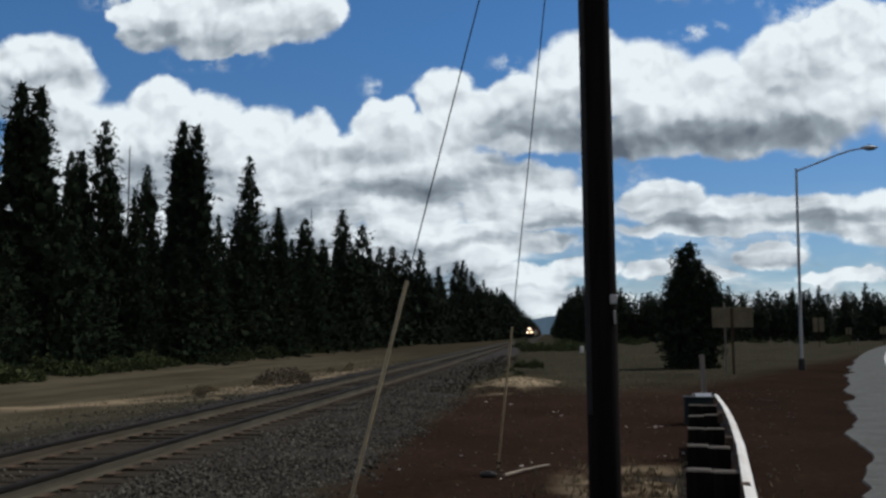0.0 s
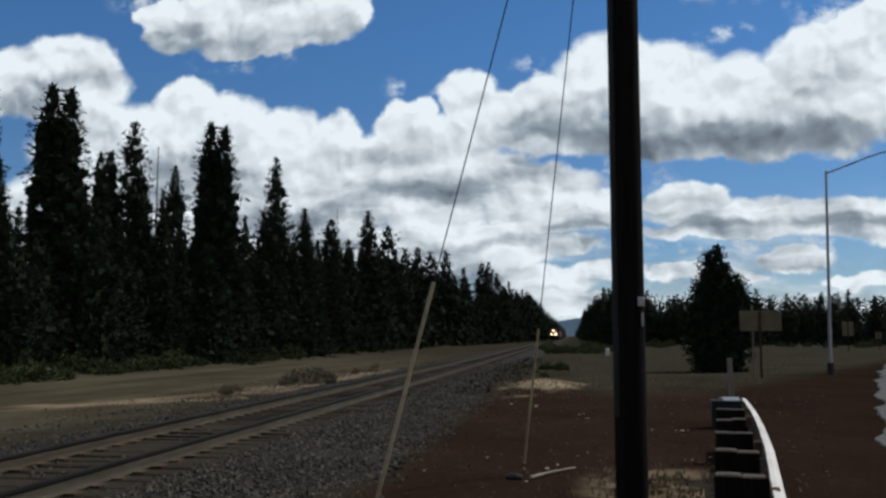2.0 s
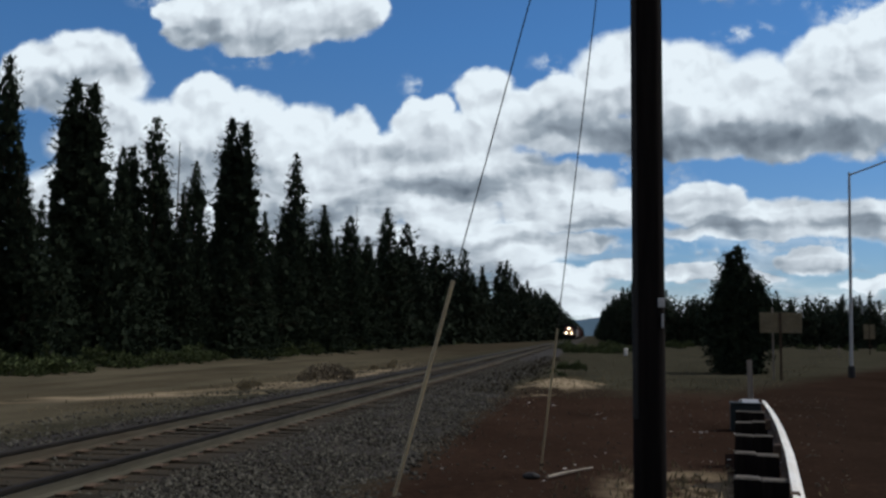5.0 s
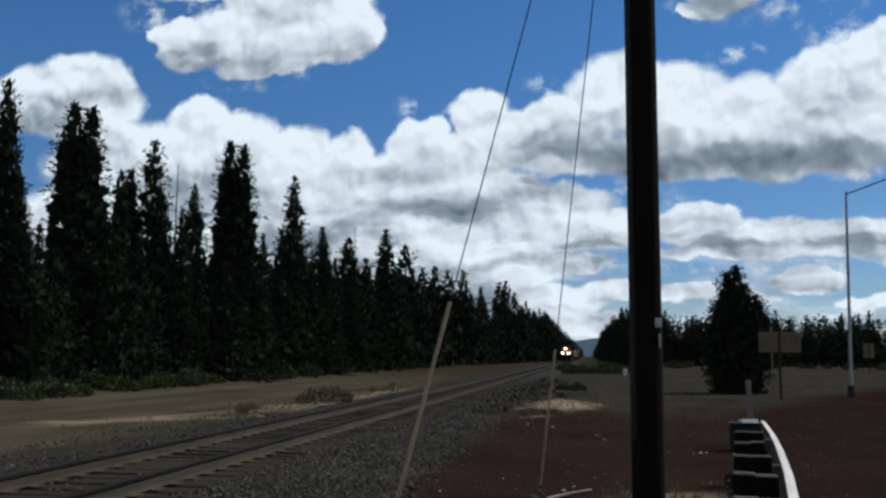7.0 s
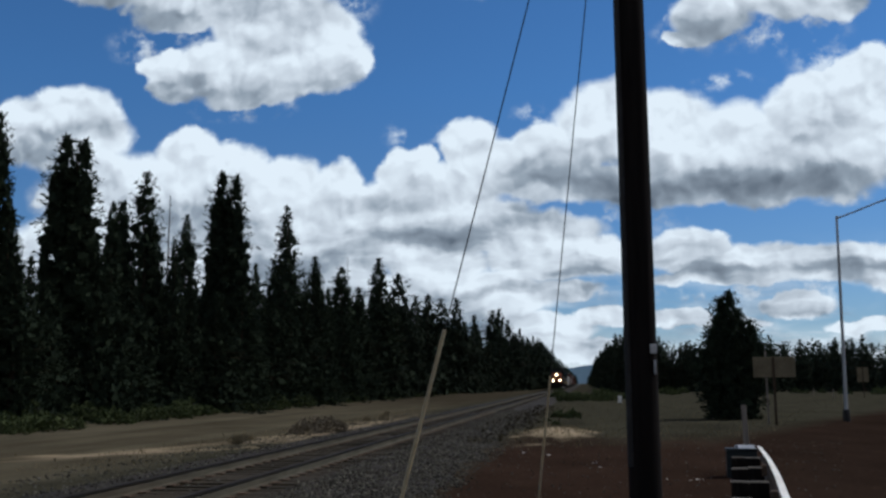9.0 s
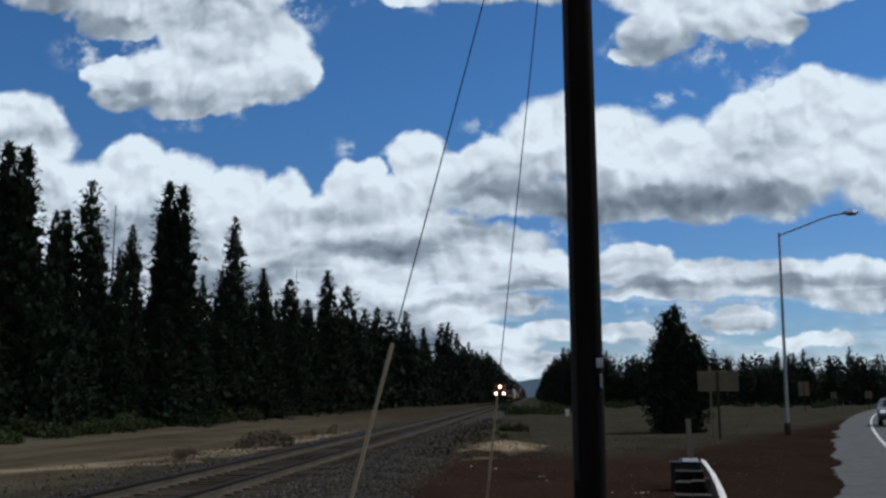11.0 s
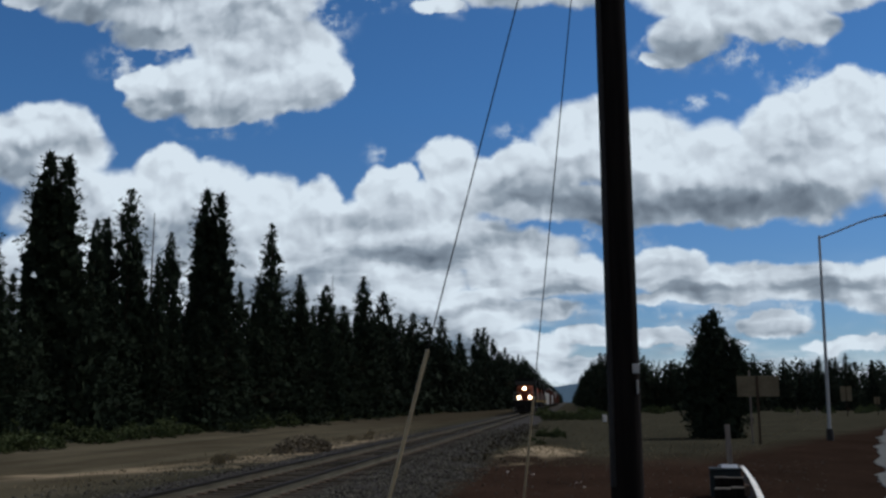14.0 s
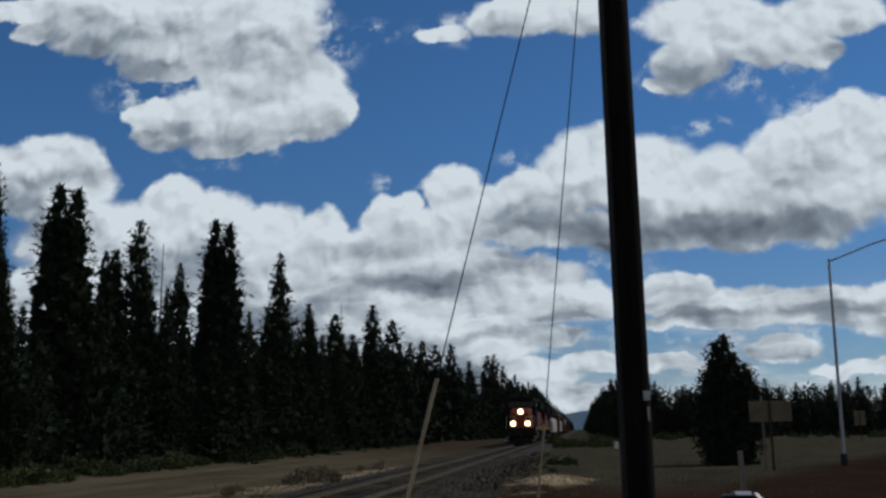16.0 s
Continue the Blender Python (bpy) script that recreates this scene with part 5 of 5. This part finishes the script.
def make_loco():
    """The front faces -y; the nose's front is at y = 0; rail head at z = 0."""
    t = thing("locomotive", "orange and dark green diesel locomotive with bright headlights", "locomotive")
    L = 22.0
    bm = bmesh.new()
    box(bm, (-1.52, 0.9, 1.25), (1.52, L - 0.4, 1.62), 0.03)
    part("frame", bm, BLACK, t)
    bm = bmesh.new()
    for s in (-1, 1):
        box(bm, (s * 1.5 - 0.02, 1.0, 1.45), (s * 1.5 + 0.02, L - 0.6, 1.62), 0.0)
    part("sill_stripe", bm, YELLOW, t, "yellow sill stripe")
    # pilot plate and plough
    bm = bmesh.new()
    box(bm, (-1.5, 0.35, 0.75), (1.5, 0.9, 1.62), 0.05)
    part("pilot", bm, BLACK, t)
    bm = bmesh.new()
    vs = [bm.verts.new(p) for p in ((-1.45, 0.75, 0.12), (0, 0.05, 0.12), (1.45, 0.75, 0.12), (-1.45, 0.8, 0.85), (0, 0.5, 0.85), (1.45, 0.8, 0.85), (-1.45, 0.95, 0.12), (1.45, 0.95, 0.12), (-1.45, 0.95, 0.85), (1.45, 0.95, 0.85))]
    for f in ((0, 1, 4, 3), (1, 2, 5, 4), (0, 3, 8, 6), (2, 7, 9, 5), (3, 4, 5, 9, 8), (6, 7, 2, 1, 0), (6, 8, 9, 7)):
        bm.faces.new([vs[i] for i in f])
    part("plough", bm, BLACK, t, "black snow plough")
    bm = bmesh.new()
    box(bm, (-0.12, -0.25, 0.75), (0.12, 0.5, 1.0), 0.03)
    part("coupler", bm, BLACK, t)
    # short hood (nose), sloped
    def loft(sec, mat, name, label=""):
        b = bmesh.new()
        prev = None
        for y, w0, w1, z0, z1 in sec:
            row = [b.verts.new(p) for p in ((-w0, y, z0), (w0, y, z0), (w1 + 0.0, y, z1 - 0.15), (w1 - 0.22, y, z1), (-w1 + 0.22, y, z1), (-w1, y, z1 - 0.15))]
            if prev:
                for i in range(6):
                    b.faces.new((prev[i], prev[(i + 1) % 6], row[(i + 1) % 6], row[i]))
            else:
                b.faces.new(row[::-1])
            prev = row
        b.faces.new(prev)
        bmesh.ops.recalc_face_normals(b, faces=b.faces)
        return part(name, b, mat, t, label)

    loft([(1.05, 0.95, 0.85, 1.62, 3.05), (1.35, 1.1, 1.0, 1.62, 3.45), (2.5, 1.2, 1.1, 1.62, 3.6)], ORANGE, "nose", "orange sloped nose")
    cab = loft([(2.5, 1.52, 1.45, 1.62, 4.30), (2.75, 1.54, 1.50, 1.62, 4.55), (5.2, 1.54, 1.50, 1.62, 4.60)], DKGREEN, "cab", "dark green cab")
    bm = bmesh.new()
    box(bm, (-1.30, 2.55, 4.56), (1.30, 5.2, 4.66), 0.04)
    part("cab_roof", bm, DKGREEN, t, "dark green roof")
    for x0, x1 in ((-1.30, -0.72), (-0.64, -0.05), (0.05, 0.64), (0.72, 1.30)):
        bm = bmesh.new()
        box(bm, (x0, 2.46, 3.68), (x1, 2.50, 4.20), 0.02)
        part("windshield", bm, GLASS, cab, "dark windshield pane")
    for s in (-1, 1):
        bm = bmesh.new()
        box(bm, (s * 1.525 - 0.03, 3.4, 3.35), (s * 1.525 + 0.03, 4.6, 4.1), 0.01)
        part("side_window", bm, GLASS, cab)
    # long hood with dark upper band
    bm = bmesh.new()
    box(bm, (-1.05, 5.2, 1.62), (1.05, 20.9, 3.55), 0.05)
    part("hood", bm, ORANGE, t, "orange engine hood")
    bm = bmesh.new()
    box(bm, (-1.06, 5.2, 3.55), (1.06, 20.9, 4.45), 0.12)
    part("hood_top", bm, DKGREEN, t, "dark green upper hood")
    bm = bmesh.new()
    box(bm, (-1.5, 16.4, 3.6), (1.5, 20.6, 4.65), 0.1)
    part("radiator", bm, DKGREEN, t, "dark flared radiator")
    bm = bmesh.new()
    box(bm, (-0.5, 10, 4.45), (0.5, 12.2, 4.75), 0.05)
    part("exhaust_stack", bm, BLACK, t)
    bm = bmesh.new()
    box(bm, (-1.35, 8.0, 0.45), (1.35, 14.0, 1.25), 0.18)
    part("fuel_tank", bm, BLACK, t, "black fuel tank")
    truck(t, 2.9, 6.6, 3)
    truck(t, 15.4, 19.1, 3)
    # hand rails
    for s in (-1, 1):
        bm = bmesh.new()
        rod(bm, (s * 1.48, 5.4, 2.65), (s * 1.48, 20.8, 2.65), 0.02, None, 5)
        for i in range(9):
            y = 5.4 + i * 1.92
            rod(bm, (s * 1.48, y, 1.62), (s * 1.48, y, 2.65), 0.018, None, 5)
        part("side_handrail", bm, GALV, t, "pale hand rail")
        bm = bmesh.new()
        rod(bm, (s * 1.42, 0.95, 1.62), (s * 1.42, 0.95, 2.7), 0.02, None, 5)
        rod(bm, (s * 1.42, 0.95, 2.7), (s * 0.55, 0.95, 2.7), 0.02, None, 5)
        rod(bm, (s * 0.55, 0.95, 1.62), (s * 0.55, 0.95, 2.7), 0.02, None, 5)
        part("front_handrail", bm, WHITE, t, "white front hand rail")
        for k in range(4):
            bm = bmesh.new()
            box(bm, (s * 1.32 - 0.2, 0.55 + 0.1 * k, 0.35 + 0.3 * k), (s * 1.32 + 0.2, 0.95 + 0.1 * k, 0.40 + 0.3 * k), 0.01)
            part("step", bm, WHITE, t, "white-edged boarding step")
    # lights
    def lamp(name, x, y, z, r, label):
        b = bmesh.new()
        rod(b, (x, y, z), (x, y + 0.3, z), r + 0.05, None, 16)
        hous = part(name, b, BLACK, t, label)
        b = bmesh.new()
        rod(b, (x, y - 0.02, z), (x, y + 0.01, z), r, None, 16)
        part("lens", b, HEADLIGHT, hous, "glowing warm white lens")
        # added glowing ring, stands for the amber halo round the lens
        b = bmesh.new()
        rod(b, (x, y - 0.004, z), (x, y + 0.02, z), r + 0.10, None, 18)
        part("reflector", b, HALO_GLOW, hous, "amber-lit reflector rim")

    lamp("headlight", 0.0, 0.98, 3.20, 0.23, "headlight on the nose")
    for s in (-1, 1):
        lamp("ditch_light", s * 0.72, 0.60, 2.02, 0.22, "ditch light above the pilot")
        b = bmesh.new()
        rod(b, (s * 0.72, 0.8, 1.6), (s * 0.72, 0.8, 1.95), 0.05, None, 8)
        part("light_bracket", b, BLACK, t)
    return t


def make_container_car(label, mat, double):
    t = thing("freight_car", label, "freight car")
    bm = bmesh.new()
    box(bm, (-1.4, 0.4, 0.55), (1.4, 17.6, 1.0), 0.05)
    part("well_frame", bm, BLACK, t)
    for i in range(2 if double else 1):
        z0 = 1.0 + 1.95 * i if double else 1.0
        b = bmesh.new()
        z1 = z0 + (1.9 if double else 2.35)
        box(b, (-1.22, 1.2, z0), (1.22, 16.6, z1), 0.04)
        for k in range(26):
            y = 1.5 + k * 0.58
            for s in (-1, 1):
                box(b, (s * 1.235 - 0.025, y, z0 + 0.15), (s * 1.235 + 0.025, y + 0.28, z1 - 0.15))
        part("container", b, mat if i == 0 or not double else REEFER, t)
    truck(t, 1.6, 3.3, 2)
    truck(t, 14.8, 16.5, 2)
    return t


def make_boxcar():
    t = thing("freight_car", "brown-red ribbed steel boxcar with sliding doors", "freight car")
    bm = bmesh.new()
    box(bm, (-1.5, 0.4, 1.0), (1.5, 17.6, 4.5), 0.06)
    for k in range(22):
        y = 0.9 + k * 0.75
        for s in (-1, 1):
            box(bm, (s * 1.51 - 0.04, y, 1.1), (s * 1.51 + 0.04, y + 0.12, 4.35))
    part("body", bm, BROWNCAR, t)
    for s in (-1, 1):
        bm = bmesh.new()
        box(bm, (s * 1.57 - 0.03, 7.2, 1.15), (s * 1.57 + 0.03, 10.8, 4.2), 0.02)
        part("sliding_door", bm, BROWNCAR, t)
    bm = bmesh.new()
    box(bm, (-1.45, 0.4, 4.5), (1.45, 17.6, 4.6), 0.03)
    part("roof", bm, GALV, t, "dull galvanised roof")
    truck(t, 1.6, 3.3, 2)
    truck(t, 14.8, 16.5, 2)
    return t


def build_train():
    cars = []
    loco = make_loco()
    cars.append((loco, 0.0))
    y = 22.5
    for k in range(2):
        c = copy_thing(loco, pose(0, 0, 0))
        c["label"] = "trailing orange and dark green diesel locomotive"
        for o in c.children_recursive:
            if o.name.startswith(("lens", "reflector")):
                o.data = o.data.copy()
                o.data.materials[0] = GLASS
                o["label"] = "unlit glass of lens and halo ring"
        cars.append((c, y))
        y += 22.5
    kinds3 = [make_container_car("white refrigerated freight car on the railway", REEFER, False), make_boxcar(), make_container_car("flat car with stacked white and brown containers", BROWNCAR, True)]
    order = [0, 0, 1, 2, 0, 1, 1, 0, 2, 1, 0, 1, 2, 1]
    used = set()
    for k in order:
        if k in used:
            c = copy_thing(kinds3[k], pose(0, 0, 0))
        else:
            used.add(k)
            c = kinds3[k]
        cars.append((c, y))
        y += 18.3
    return cars


TRAIN = build_train()


# ---- car on the road ----
def make_car():
    """Front faces -y, wheels on z = 0, origin in the middle of the front."""
    t = thing("car", "silver saloon car with its headlights on", "car")
    bm = bmesh.new()
    prof = [(0.0, 0.35), (0.0, 0.85), (0.15, 0.92), (1.15, 1.0), (1.9, 1.40), (2.4, 1.46), (3.9, 1.42), (4.6, 1.08), (4.7, 0.9), (4.7, 0.35)]
    half = 0.92
    rows = []
    for x, s in ((-half, 0.0), (-half + 0.12, 1.0), (half - 0.12, 1.0), (half, 0.0)):
        rows.append([bm.verts.new((x * (0.82 if z > 1.2 else 1.0), y + (0.06 if s == 0 and y < 0.1 else 0) - (0.06 if s == 0 and y > 4.6 else 0), z - (0.05 if s == 0 and z > 1.3 else 0))) for y, z in prof])
    for a, b in zip(rows, rows[1:]):
        for i in range(len(prof)):
            j = (i + 1) % len(prof)
            bm.faces.new((a[i], a[j], b[j], b[i]))
    bm.faces.new(rows[0][::-1])
    bm.faces.new(rows[-1])
    bmesh.ops.recalc_face_normals(bm, faces=bm.faces)
    body = part("body", bm, CARPAINT, t)
    bm = bmesh.new()
    vs = [bm.verts.new(p) for p in ((-0.66, 1.22, 1.05), (0.66, 1.22, 1.05), (0.58, 1.83, 1.385), (-0.58, 1.83, 1.385))]
    f = bm.faces.new(vs)
    r = bmesh.ops.extrude_face_region(bm, geom=[f])
    for v in [e for e in r["geom"] if isinstance(e, bmesh.types.BMVert)]:
        v.co += Vector((0, -0.012, 0.016))
    part("windshield", bm, GLASS, body)
    for s in (-1, 1):
        bm = bmesh.new()
        box(bm, (s * 0.78 - 0.02, 2.0, 1.06), (s * 0.78 + 0.02, 3.8, 1.33), 0.01)
        part("side_window", bm, GLASS, body)
        bm = bmesh.new()
        box(bm, (s * 0.70 - 0.14, -0.03, 0.72), (s * 0.70 + 0.14, 0.02, 0.86), 0.02)
        part("headlight", bm, CARLIGHT, t, "lit headlight")
        bm = bmesh.new()
        box(bm, (s * 1.0 - 0.09, 1.55, 1.0), (s * 1.0 + 0.09, 1.7, 1.14), 0.02)
        part("mirror", bm, CARPAINT, t)
        for y in (0.9, 3.75):
            bm = bmesh.new()
            rod(bm, (s * 0.70, y, 0.35), (s * 0.93, y, 0.35), 0.35, None, 20)
            w = part("wheel", bm, TYRE, t)
            bm = bmesh.new()
            rod(bm, (s * 0.93, y, 0.35), (s * 0.94, y, 0.35), 0.22, None, 14)
            part("rim", bm, GALV, w, "grey rim")
    bm = bmesh.new()
    box(bm, (-0.42, -0.03, 0.62), (0.42, 0.01, 0.86), 0.02)
    part("grille", bm, DARK, t)
    bm = bmesh.new()
    box(bm, (-0.88, -0.07, 0.36), (0.88, 0.05, 0.58), 0.03)
    part("bumper", bm, DARK, t, "dark plastic bumper")
    return t


CAR = make_car()


def motions():
    fronts = [(0, 338.0), (3.5, 290.0), (7, 241.5), (10, 194.0), (12.5, 152.5), (14.5, 120.0), (16, 95.8)]
    for ob, back in TRAIN:
        walk(ob, [(t, pose(TRACK_X, d + back, RAIL_Z)) for t, d in fronts])
    rows = []
    for t in (0, 4, 8, 12.4, 16):
        y = 40.5 - (t - 12.4) * 9.0
        rows.append((t, pose(road_edge(y) + 3.05, y, 0.055, 0, 0, -18.4)))
    walk(CAR, rows)
    walk(clouds, [(0, pose(0, 0, EYE, 0, 0, -1.25)), (16, pose(0, 0, EYE, 0, 0, 0))])


motions()
